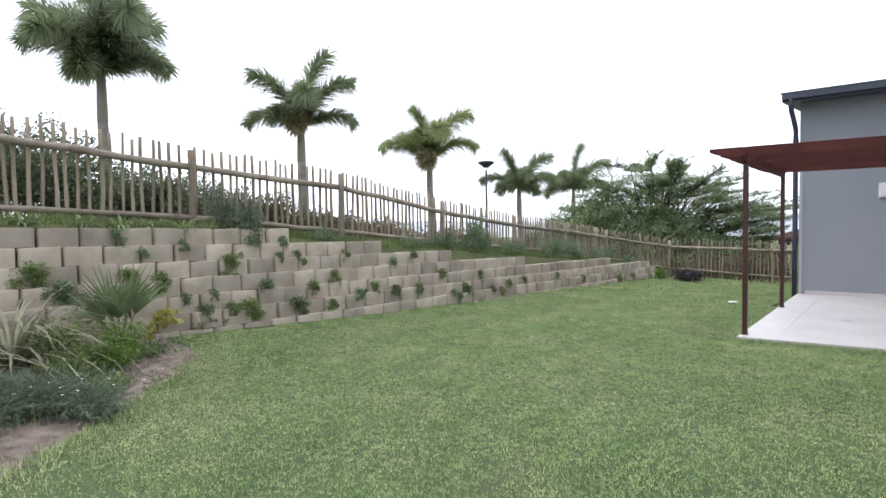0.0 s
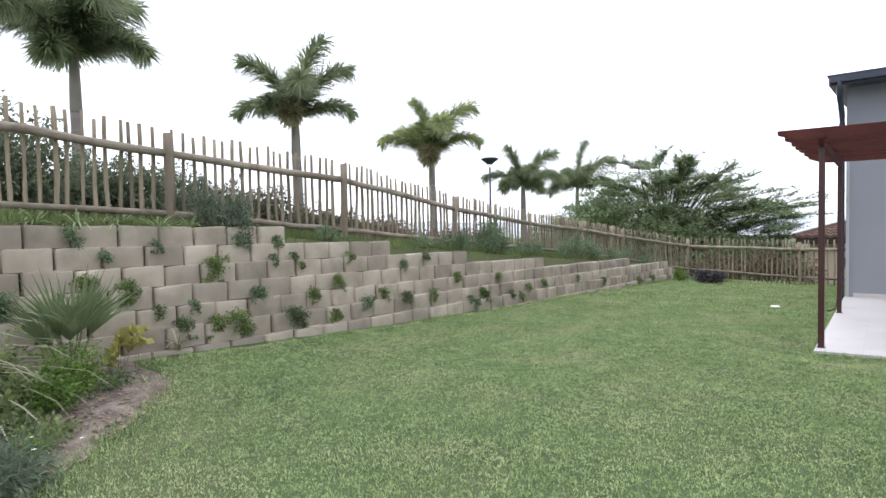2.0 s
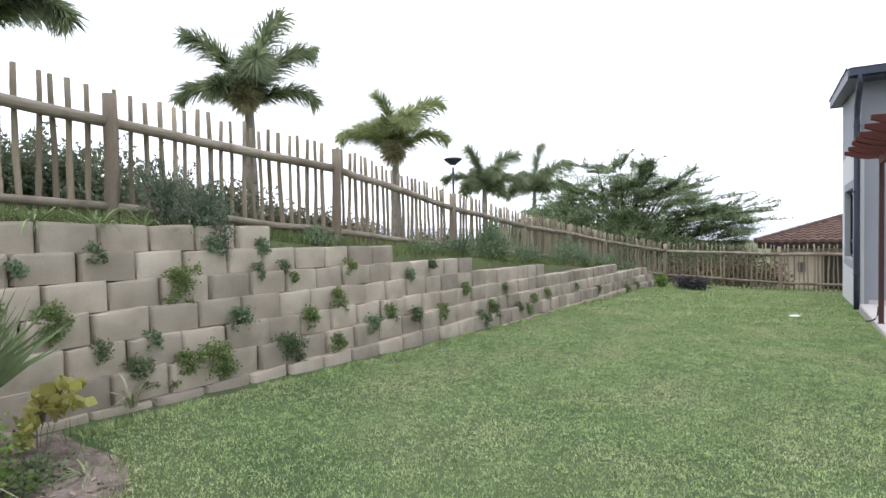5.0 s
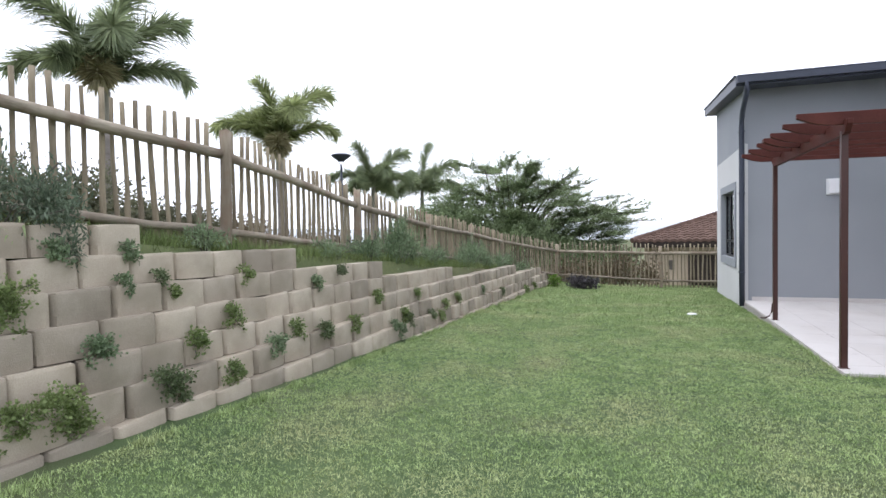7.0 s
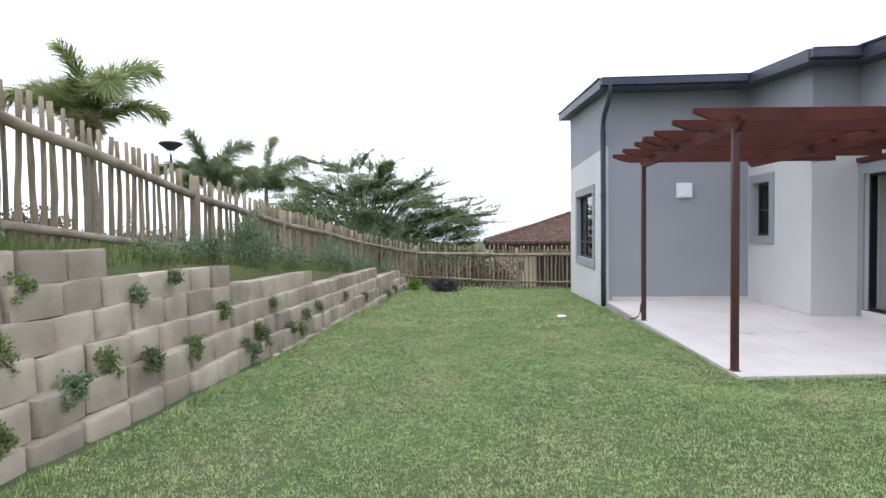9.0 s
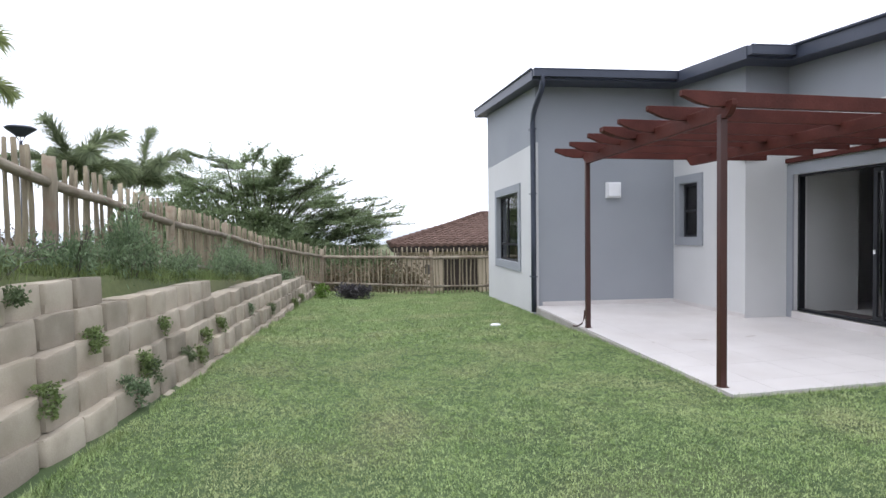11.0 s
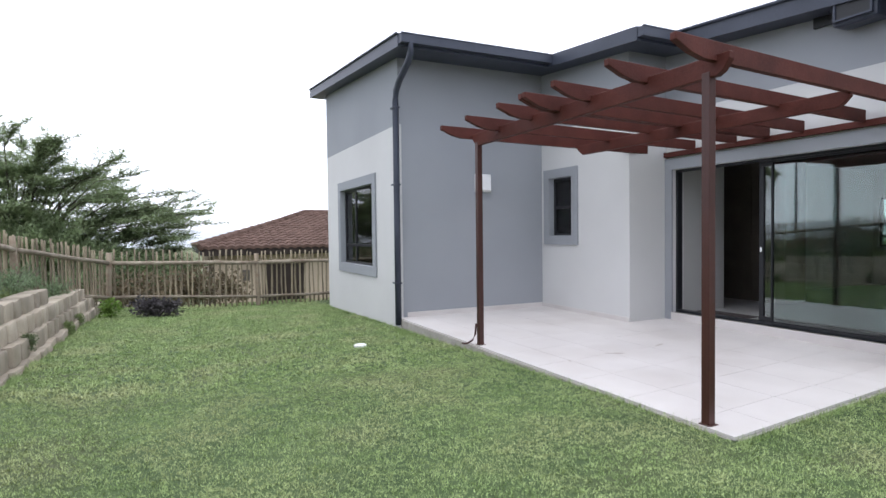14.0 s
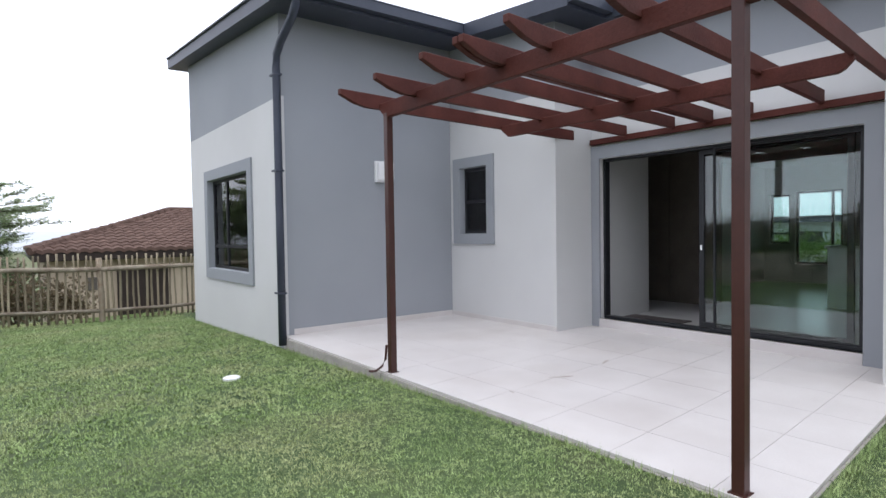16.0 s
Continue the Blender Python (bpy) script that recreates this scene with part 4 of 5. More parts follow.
# thorn tree: flat layered pads of tiny leaves on spreading limbs
def thorn_tree(x, y, z, seed):
    r = random.Random(seed)
    e = empty("thorn_tree", x, y, z, "wide dark green thorn tree with layered feathery branches", "tree")
    bm = bmesh.new()
    tube(bm, [(0, 0, -0.3), (0.1, 0.05, 1.0), (0.0, 0.1, 2.2)], [0.3, 0.24, 0.2], 10)
    part("trunk", bm, BARK, e, smooth=True)
    bml = bmesh.new()
    segs = []

    def spray(p, q, count, spread):
        for _ in range(count):
            c = p.lerp(q, r.uniform(0.0, 1.06)) + Vector((r.gauss(0, spread), r.gauss(0, spread), r.gauss(0.03, spread * 0.55)))
            d = Vector((r.uniform(-1, 1), r.uniform(-1, 1), r.uniform(-0.3, 0.4))).normalized()
            segs.append(leaf_tri(c, d, Vector((r.uniform(-0.5, 0.5), r.uniform(-0.5, 0.5), 1)), r.uniform(0.075, 0.14), 0.24))

    # spreading limbs whose tips break the outline of the crown
    for i in range(70):
        tx = -3.8 + 10.7 * (i + r.random()) / 70
        ty = r.uniform(-2.3, 2.3)
        tz = lerp(tx, [(-3.6, 5.2), (-2.4, 6.3), (-1.6, 7.1), (0.4, 6.9), (2.0, 6.6), (3.6, 6.2), (4.6, 5.1), (6.6, 4.6)]) - 2.9 * r.random() ** 1.5
        tip = Vector((tx, ty, tz))
        root = Vector((tx * 0.25, ty * 0.2, 2.2 + 0.15 * tz))
        mid = Vector((tx * 0.62 + r.uniform(-0.4, 0.4), ty * 0.7, tz - r.uniform(0.15, 0.55)))
        pts = [root, root.lerp(mid, 0.5) + Vector((0, 0, 0.25)), mid, mid.lerp(tip, 0.5) + Vector((0, 0, r.uniform(-0.1, 0.2))), tip]
        tube(bml, pts, [0.05, 0.035, 0.022, 0.014, 0.006], 5)
        run_d = (tip - mid)
        for k in range(10):
            t = 0.05 + 0.1 * k
            b0 = mid.lerp(tip, t)
            out = (run_d.normalized() * r.uniform(0.5, 1.1) + Vector((r.uniform(-0.8, 0.8), r.uniform(-1, 1), r.uniform(-0.05, 0.3)))).normalized()
            q = b0 + out * r.uniform(0.4, 0.95) * (1.15 - 0.5 * t)
            tube(bml, [b0, b0.lerp(q, 0.5) + Vector((0, 0, 0.05)), q], [0.014, 0.01, 0.004], 4)
            spray(b0, q, 74, 0.06)
        spray(mid, tip, 100, 0.08)
    # dense body of the crown
    for i in range(1000):
        px = r.uniform(-8.0, 5.6)
        py = r.uniform(-2.3, 2.3)
        top = lerp(px, [(-8.0, 2.4), (-5.4, 4.1), (-3.8, 5.2), (-2, 6.3), (0, 6.5), (1.6, 6.1), (3, 5.4), (4.4, 4.6), (5.6, 3.9)])
        c = Vector((px, py, top - (top - 0.9) * r.random() ** 1.15))
        rx, rz = r.uniform(0.4, 0.9), r.uniform(0.1, 0.22)
        for _ in range(200):
            q = unit(r) * r.random() ** 0.5
            o = Vector((r.uniform(-1, 1), r.uniform(-1, 1), r.uniform(-0.3, 0.4))).normalized()
            segs.append(leaf_tri(c + Vector((q.x * rx, q.y * rx, q.z * rz)), o, Vector((r.uniform(-0.5, 0.5), r.uniform(-0.5, 0.5), 1)), r.uniform(0.065, 0.13), 0.27))
    part("branchwork", bml, BARK, e)
    strips("crown", segs, THORN_LEAF, e)
    return e


thorn_tree(-10.2, 31.8, -2.0, 21)
shrub(-12.4, 29.8, -1.6, [((0, 0, 3.2), (2.3, 1.6, 1.9)), ((2.4, 0.6, 2.8), (2.4, 1.5, 1.7)), ((-1.6, 0.4, 2.8), (1.6, 1.3, 1.5)), ((1.6, 0, 1.4), (4.0, 1.6, 1.4))], 40000, 0.13, THORN_LEAF, "dense dark green thicket under the thorn tree", 31, 8, name="thicket", category="thicket", far=True)
shrub(-9.3, 29.9, -1.6, [((0, 0, 2.4), (2.6, 1.3, 1.5)), ((1.9, 0.4, 1.9), (1.8, 1.2, 1.2)), ((-0.5, 0, 1.0), (3.0, 1.3, 1.1))], 30000, 0.12, THORN_LEAF, "dense dark green thicket under the thorn tree", 35, 8, name="thicket", category="thicket", far=True)
shrub(-6.4, 28.6, -1.6, [((0, 0, 1.4), (1.5, 1.2, 1.1)), ((1.6, 0.5, 1.3), (1.2, 1.0, 0.8))], 5000, 0.12, SHRUB_OLIVE, "grey-green shrub beyond the end fence", 32, 6)
shrub(-13.2, 16.0, ground_z(-13.2, 16), [((0.2 * (q % 3), -3.4 + 0.95 * q, 0.6), (0.6, 0.75, 0.62 + 0.1 * (q % 2))) for q in range(8)], 26000, 0.07, SHRUB_BROWN, "long brown-green hedge beside the street", 36, 12, name="hedge", category="hedge", far=True)
shrub(-4.6, 25.5, -1.1, [((0, 0, 0.9), (1.3, 0.5, 0.75)), ((-1.7, 0.2, 0.8), (1.2, 0.5, 0.7)), ((1.1, 0.1, 0.8), (0.7, 0.5, 0.6))], 5000, 0.09, SHRUB_BROWN, "brown clipped hedge beyond the end fence", 33, 8, name="hedge", category="hedge")
# shrubs and hedges behind the bank fence
for i, (x, y, h, rr, m, lab) in enumerate((
        (-9.7, 3.6, 1.45, 1.0, SHRUB_DARK, "dark green hedge shrub behind the fence"), (-9.9, 5.3, 1.1, 0.95, SHRUB_DARK, "dark green hedge shrub behind the fence"),
        (-10.2, 7.2, 1.05, 1.0, SHRUB_MIX, "dark green hedge shrub behind the fence"), (-9.8, 8.9, 0.75, 0.7, SHRUB_MIX, "open grey-green shrub behind the fence"),
        (-11.2, 11.0, 0.9, 1.1, SHRUB_BROWN, "brown-green shrub behind the fence"), (-10.0, 1.6, 1.7, 1.2, SHRUB_DARK, "dark green hedge shrub behind the fence"),
        (-17.0, 14.5, 1.6, 1.8, SHRUB_BROWN, "brown hedge across the street"), (-18.5, 18.5, 1.7, 2.2, SHRUB_DARK, "dark hedge across the street"), (-19.5, 24.0, 2.4, 2.6, SHRUB_DARK, "dark hedge across the street"),
        (-17.5, 29.5, 2.2, 2.4, SHRUB_DARK, "dark hedge across the street"), (-13.0, 20.0, 1.2, 1.2, SHRUB_BROWN, "brown shrub beside the street lamp"))):
    g = ground_z(x, y)
    shrub(x, y, g, [((0, 0, h * 0.55), (rr, rr * 0.9, h * 0.6)), ((rr * 0.5, rr * 0.6, h * 0.5), (rr * 0.7, rr * 0.7, h * 0.5)), ((-rr * 0.3, -rr * 0.7, h * 0.45), (rr * 0.8, rr * 0.7, h * 0.45))], int(26000 * min(rr, 1.6)), 0.05 if rr < 1.5 else 0.1, m, lab, 50 + i, 7, far=True)
e = shrub(-14.5, 3.4, 0.9, [((0, 0, 3.0), (0.9, 0.8, 0.8)), ((0.3, 0.6, 2.3), (0.8, 0.8, 0.7)), ((0.2, -0.6, 2.0), (0.9, 0.8, 0.8)), ((0, 0.2, 1.1), (0.9, 1.1, 0.8))], 7000, 0.12, SHRUB_DARK, "tall dark green tree behind the fence", 71, 8, name="tree", category="tree")

# shrubs on the bank in front of the fence
for i, (x, y, blobs, n, size, m, lab) in enumerate((
        (-7.38, 5.46, [((0, 0, 0.28), (0.18, 0.26, 0.28)), ((0.1, 0.3, 0.17), (0.22, 0.25, 0.24)), ((0.24, 0.34, -0.12), (0.1, 0.1, 0.28))], 3000, 0.04, BLUEGREEN, "grey-green shrub spilling over the block wall"),
        (-7.32, 11.3, [((0, 0, 0.36), (0.25, 0.42, 0.42)), ((0.05, 0.35, 0.22), (0.22, 0.35, 0.26)), ((0.0, -0.3, 0.2), (0.2, 0.3, 0.24))], 2600, 0.05, FEATHER, "feathery light green shrub on the bank"),
        (-7.25, 14.9, [((0, 0, 0.3), (0.25, 0.55, 0.34)), ((0.0, 0.8, 0.25), (0.24, 0.5, 0.3)), ((0.0, -0.6, 0.2), (0.2, 0.4, 0.25))], 2800, 0.05, FEATHER, "feathery light green shrub on the bank"),
        (-7.2, 17.2, [((0, 0, 0.2), (0.22, 0.6, 0.22)), ((0.05, 0.9, 0.2), (0.2, 0.5, 0.2))], 1500, 0.05, FEATHER, "feathery light green shrub on the bank"),
        (-7.0, 19.3, [((0, 0, 0.2), (0.25, 0.6, 0.2))], 900, 0.05, FEATHER, "feathery light green shrub on the bank"),
        (-7.35, 7.2, [((0, 0, 0.1), (0.15, 0.3, 0.1))], 500, 0.04, FEATHER, "low green shrub on the bank"),
        (-7.3, 9.2, [((0, 0, 0.1), (0.18, 0.4, 0.1)), ((0, 0.6, 0.08), (0.15, 0.3, 0.09))], 800, 0.04, FEATHER, "low green shrub on the bank"),
        (-7.34, 10.35, [((0, 0, 0.16), (0.2, 0.4, 0.18))], 1100, 0.045, FEATHER, "low feathery shrub on the bank"),
        (-7.28, 12.5, [((0, 0, 0.16), (0.2, 0.45, 0.18)), ((0, 0.6, 0.14), (0.18, 0.35, 0.16))], 1500, 0.045, FEATHER, "low feathery shrub on the bank"),
        (-7.22, 16.1, [((0, 0, 0.18), (0.2, 0.5, 0.2))], 1100, 0.045, FEATHER, "low feathery shrub on the bank"))):
    rw = random.Random(600 + i)
    for c, rad in list(blobs):
        for _ in range(5):
            hh = rad[2] * rw.uniform(0.35, 0.7)
            blobs.append(((c[0] + rw.uniform(-1, 1) * rad[0], c[1] + rw.uniform(-1, 1) * rad[1], c[2] + rad[2] * rw.uniform(0.5, 0.95)), (0.045, 0.06, hh)))
    shrub(x, y, lerp(y, BANK), blobs, int(n * 1.4), size * 1.05, m, lab, 90 + i, 14, group="bank shrubs", wide=0.13, flat=2.2)

# striped strap-leaved plants along the top of the wall
def tuft(x, y, z, n, length, width, material, label, seed, name="strap_plant", lift=0.9, group="", category="plant"):
    r = random.Random(seed)
    segs = []
    for i in range(n):
        a = r.uniform(0, 6.283)
        o = Vector((math.cos(a), math.sin(a), 0))
        ln = length * r.uniform(0.6, 1.1)
        el = r.uniform(0.5, 1.4) * lift
        p = o * r.uniform(0, 0.04)
        p.z = -0.02
        w = Vector((-o.y, o.x, 0)) * width
        leaf = []
        for k in range(6):
            leaf.append((p.copy(), w * (1 - 0.12 * k)))
            p = p + (o * math.cos(el) + Vector((0, 0, math.sin(el)))) * ln / 5
            el -= r.uniform(0.2, 0.5)
        segs.append(leaf)
    if name == "flax_clump":
        e = empty(name, x, y, z, label, category, group)
        for leaf in segs:
            strips("leaf", [leaf], material, e)
        return e
    ob = strips(name, segs, material)
    ob.location = (x, y, z)
    return tagged(ob, label, category, group)


rs = random.Random(8)
for i in range(9):
    y = 2.4 + i * 0.42 + rs.uniform(-0.1, 0.1)
    tuft(-7.36 + rs.uniform(-0.06, 0.06), y, lerp(y, BANK), 34, 0.36, 0.011, SPIDER, "striped green and cream strap-leaved plant on the wall", 120 + i, group="strap plants")

# creepers and small plants in the wall pockets
def wall_x(z):
    return face_x(z) + 0.005


POCKETS = ((5.31, 1.18, 1.2), (4.97, 0.77, 0.6), (4.82, 0.6, 1.1), (5.19, 0.57, 0.9), (5.42, 0.57, 2.0), (5.78, 0.82, 1.2), (6.16, 0.53, 1.5), (6.55, 0.74, 0.9), (6.79, 0.46, 0.8), (6.07, 1.2, 0.6),
           (6.39, 1.21, 0.5), (7.31, 1.17, 0.8), (6.99, 0.87, 1.0), (7.38, 0.55, 1.2), (8.2, 0.54, 1.2), (7.74, 0.64, 0.9), (8.8, 0.52, 0.9), (8.33, 1.0, 0.7), (8.9, 1.08, 0.6), (9.55, 0.72, 0.9),
           (10.1, 0.43, 1.0), (9.72, 0.34, 0.8), (5.68, 1.43, 0.8), (6.2, 1.41, 0.6), (6.46, 1.09, 0.4), (3.97, 1.54, 0.8), (4.22, 1.31, 0.6), (4.01, 1.08, 1.0), (4.37, 1.0, 1.2), (4.73, 1.4, 0.5),
           (4.61, 0.76, 0.5), (4.34, 0.89, 0.5), (3.13, 1.17, 1.3), (3.35, 0.96, 1.4), (10.98, 0.29, 0.7), (11.67, 0.36, 0.7), (10.73, 0.63, 0.6), (9.85, 0.27, 0.8), (10.15, 0.36, 1.0), (12.3, 0.39, 0.8), (11.3, 0.24, 0.8), (13.9, 0.36, 0.7), (15.2, 0.2, 0.9), (17.5, 0.0, 1.4), (18.6, 0.0, 1.0))
rp = random.Random(77)
for i, (y, z, s) in enumerate(POCKETS):
    m = (CREEPER, FEATHER, SHRUB_OLIVE, CREEPER)[i % 4] if z < 1.3 else FEATHER
    s *= rp.uniform(0.68, 0.95) * (0.88 if y > 6.8 else 1.0)
    blobs = [((0.04, 0, 0.02), (0.08, 0.14 * s, 0.07 * s)), ((0.07, 0.02, -0.06 * s), (0.06, 0.11 * s, 0.09 * s))]
    for q in range(rp.randint(3, 6)):
        dy, dz = rp.uniform(-0.15, 0.15) * s, rp.uniform(-0.21, 0.04) * s
        blobs.append(((0.075 - 0.2 * dz * 0.3, dy, dz), (0.045, rp.uniform(0.035, 0.08) * s, rp.uniform(0.03, 0.075) * s)))
    shrub(wall_x(z) - 0.03, y, z, blobs, int(1000 * s * s) + 120, 0.02, m, "small green creeper growing from a wall pocket", 200 + i, 4, name="wall_plant", wide=0.4, group="wall pocket plants", category="plant")

# corner bed: bare soil and mixed plants
BED_EDGE = [(0.2, -2.7), (2.1, -3.75), (2.63, -4.12), (3.14, -4.71), (3.8, -5.33), (4.1, -5.6), (4.45, -6.2)]
bv, bf = [], []
rows, cols = 26, 16
for j in range(rows + 1):
    y = 0.2 + 4.25 * j / rows
    x1 = lerp(y, BED_EDGE) + 0.08 * noise.noise((y * 2, 0, 5))
    for i in range(cols + 1):
        x = -6.75 + (x1 + 6.75) * i / cols
        edge = min(1, i / 2, (cols - i) / 2, (rows - j) / 2)
        bv.append((x, y, lawn_z(x, y) - 0.03 + 0.055 * edge + 0.03 * noise.noise((x * 4, y * 4, 1)) * edge))
for j in range(rows):
    for i in range(cols):
        bf.append((j * (cols + 1) + i, j * (cols + 1) + i + 1, (j + 1) * (cols + 1) + i + 1, (j + 1) * (cols + 1) + i))
bed = tagged(mesh_part("flower_bed", bv, bf, SOIL, smooth=True), "bare brown soil bed beside the lawn", "flower bed", kind="structure")


def bed_z(x, y):
    return lawn_z(x, y) + 0.01


tuft(-6.35, 2.75, bed_z(-6.3, 2.75), 110, 1.3, 0.014, FLAX, "large bronze-green flax clump with arching leaves", 301, "flax_clump", 1.0)
tuft(-6.15, 2.1, bed_z(-6.1, 2.1), 100, 1.25, 0.014, FLAX, "large bronze-green flax clump with arching leaves", 302, "flax_clump", 0.95)


def fan_palm(x, y, z, seed):
    r = random.Random(seed)
    e = empty("fan_palm", x, y, z, "young fan palm with stiff grey-green leaves", "palm plant")
    for i in range(9):
        a = 6.283 * (i + r.uniform(-0.25, 0.25)) / 9
        o = Vector((math.cos(a) * 0.7, math.sin(a), 0)).normalized()
        el = r.uniform(0.75, 1.4)
        d = o * math.cos(el) + Vector((0, 0, math.sin(el)))
        ln = r.uniform(0.25, 0.45)
        hub = d * ln
        bm = bmesh.new()
        tube(bm, [(0, 0, -0.05), d * ln * 0.5, hub], [0.014, 0.011, 0.008], 5)
        st = part("leaf_stalk", bm, FAN, e)
        s = d.cross(Vector((0, 0, 1))).normalized()
        segs = []
        for k in range(15):
            t = (k / 14 * 2 - 1) * 0.75
            q = (d * math.cos(t) + s * math.sin(t)).normalized()
            nn = s * math.cos(t) - d * math.sin(t)
            l2 = r.uniform(0.5, 0.72) * (1 - 0.3 * abs(t))
            segs.append([(hub, nn * 0.005), (hub + q * l2 * 0.45, nn * 0.013), (hub + q * l2 - Vector((0, 0, 0.07)), nn)])
        strips("leaf_fan", segs, FAN, st)
    return e


fan_palm(-6.45, 3.7, bed_z(-6.45, 3.7), 5)
low_shrub = shrub(-4.85, 2.55, bed_z(-4.85, 2.55), [((0, 0, 0.14), (0.42, 0.4, 0.18)), ((0.3, 0.2, 0.12), (0.3, 0.26, 0.15)), ((-0.35, -0.3, 0.16), (0.4, 0.4, 0.2)), ((0.05, -0.5, 0.13), (0.42, 0.4, 0.17))], 15000, 0.06, BLUEGREEN, "low blue-green feathery shrub at the lawn edge", 311, 9, wide=0.055)
rf_ = random.Random(61)
petals = []
for _ in range(16):
    c = Vector((-4.7 + rf_.uniform(-0.35, 0.4), 2.7 + rf_.uniform(-0.35, 0.35), bed_z(-4.7, 2.7) + rf_.uniform(0.2, 0.28)))
    for q in range(5):
        a = 1.2566 * q
        petals.append(leaf_quad(c, Vector((math.cos(a), math.sin(a), 0.3)).normalized(), Vector((0, 0, 1)), 0.014, 0.4))
PETAL = leaf_mat("white_petal", (0.6, 0.6, 0.55), (0.75, 0.75, 0.7), 0.3, 0.1)
low_shrub["label"] = "low blue-green feathery shrub dotted with white flowers"
ob = strips("flower", petals, PETAL, low_shrub)
ob.matrix_parent_inverse = Matrix.Translation(-Vector(low_shrub.location))
shrub(-4.45, 1.75, bed_z(-4.4, 1.75), [((0, 0, 0.18), (0.45, 0.45, 0.2))], 5000, 0.055, BLUEGREEN, "low blue-green feathery shrub at the lawn edge", 312, 7, wide=0.055)
shrub(-5.9, 3.45, bed_z(-5.9, 3.4), [((0, 0, 0.22), (0.2, 0.24, 0.24)), ((0.2, -0.1, 0.16), (0.22, 0.22, 0.18)), ((-0.1, 0.2, 0.22), (0.15, 0.18, 0.22))], 2600, 0.024, BRIGHT, "bright green leafy herb in the bed", 313, 8)
shrub(-6.1, 3.05, bed_z(-6.1, 3.05), [((0, 0, 0.25), (0.3, 0.3, 0.25)), ((0.3, 0.1, 0.15), (0.25, 0.25, 0.16))], 1700, 0.035, CREEPER, "leafy green plant among the flax", 318, 6)
shrub(-5.75, 3.3, bed_z(-5.75, 3.3), [((0, 0, 0.1), (0.25, 0.2, 0.13)), ((-0.25, 0.3, 0.12), (0.22, 0.2, 0.14))], 900, 0.03, BRIGHT, "low bright green weeds in the bed", 319, 5)
shrub(-5.15, 2.2, bed_z(-5.15, 2.2), [((0, 0, 0.1), (0.3, 0.3, 0.14))], 3000, 0.05, BLUEGREEN, "low blue-green tuft at the lawn edge", 320, 5, wide=0.06)
for i, (x, y) in enumerate(((-5.5, 3.12), (-5.8, 3.0), (-6.1, 3.9), (-5.28, 3.2), (-5.05, 2.98), (-4.72, 2.88))):
    shrub(x, y, bed_z(x, y), [((0, 0, 0.05), (0.17, 0.15, 0.08)), ((0.14, -0.1, 0.04), (0.13, 0.13, 0.07))], 620, 0.026, (CREEPER, BRIGHT, SHRUB_OLIVE)[i % 3], "low green weeds on the bed edge", 330 + i, 4, group="bed edge weeds", category="plant")
shrub(-5.65, 2.95, bed_z(-5.6, 2.9), [((0, 0, 0.12), (0.28, 0.22, 0.14))], 900, 0.045, CREEPER, "low green leafy plant in the bed", 314, 5)
shrub(-6.45, 4.06, bed_z(-6.4, 4.1) - 0.05, [((0.05, 0.0, 0.3), (0.08, 0.09, 0.09)), ((0.1, 0.12, 0.36), (0.08, 0.08, 0.07)), ((0.05, -0.1, 0.2), (0.06, 0.06, 0.06))], 95, 0.085, YELLOW, "small yellow-leaved croton against the wall", 315, 6, wide=0.42)
tuft(-5.98, 4.08, bed_z(-6, 4.08), 22, 0.2, 0.007, SPIDER, "small striped strap-leaved plant at the bed end", 316)
tuft(-6.62, 4.68, 0.4, 18, 0.3, 0.009, FLAX, "spiky strap-leaved plant in the wall", 317, lift=1.1)
# far corner planting
shrub(-5.55, 20.3, lawn_z(-5.5, 20.3), [((0, 0, 0.2), (0.36, 0.3, 0.24)), ((0.35, 0, 0.18), (0.3, 0.28, 0.2))], 2600, 0.05, PURPLE, "dark purple-grey shrub in the lawn corner", 321, 7)
shrub(-6.25, 20.2, lawn_z(-6.2, 20.2), [((0, 0, 0.2), (0.2, 0.22, 0.22))], 420, 0.06, BRIGHT, "small yellow-green plant at the wall end", 322, 4)


# ---- lawn blades and bank grass ----
def blades(name, pts, length, width, material, seed, lean=0.8, rise=1.4):
    """One triangle a blade, from an array of root points."""
    r = np.random.default_rng(seed)
    n = len(pts)
    a = r.uniform(0, 2 * np.pi, n)
    ln = length * r.uniform(0.55, 1.25, n)
    el = r.uniform(0.1, 1.0, n) ** lean * rise
    d = np.stack([np.cos(a) * np.cos(el), np.sin(a) * np.cos(el), np.sin(el)], 1)
    b = a + r.uniform(-0.7, 0.7, n) + np.pi / 2
    w = np.stack([np.cos(b), np.sin(b), np.zeros(n)], 1) * (width * r.uniform(0.7, 1.3, n))[:, None]
    v = np.empty((n * 3, 3), np.float32)
    v[0::3], v[1::3], v[2::3] = pts - w, pts + w, pts + d * ln[:, None]
    me = bpy.data.meshes.new(name)
    me.vertices.add(n * 3)
    me.vertices.foreach_set("co", v.ravel())
    me.loops.add(n * 3)
    me.loops.foreach_set("vertex_index", np.arange(n * 3, dtype=np.int32))
    me.polygons.add(n)
    me.polygons.foreach_set("loop_start", np.arange(0, n * 3, 3, dtype=np.int32))
    me.update(calc_edges=True)
    me.materials.append(material)
    return new(name, me)


ZG = np.array([[ground_z(x, y) for x in np.arange(-9, 3.01, 0.1)] for y in np.arange(0, 22.01, 0.1)])


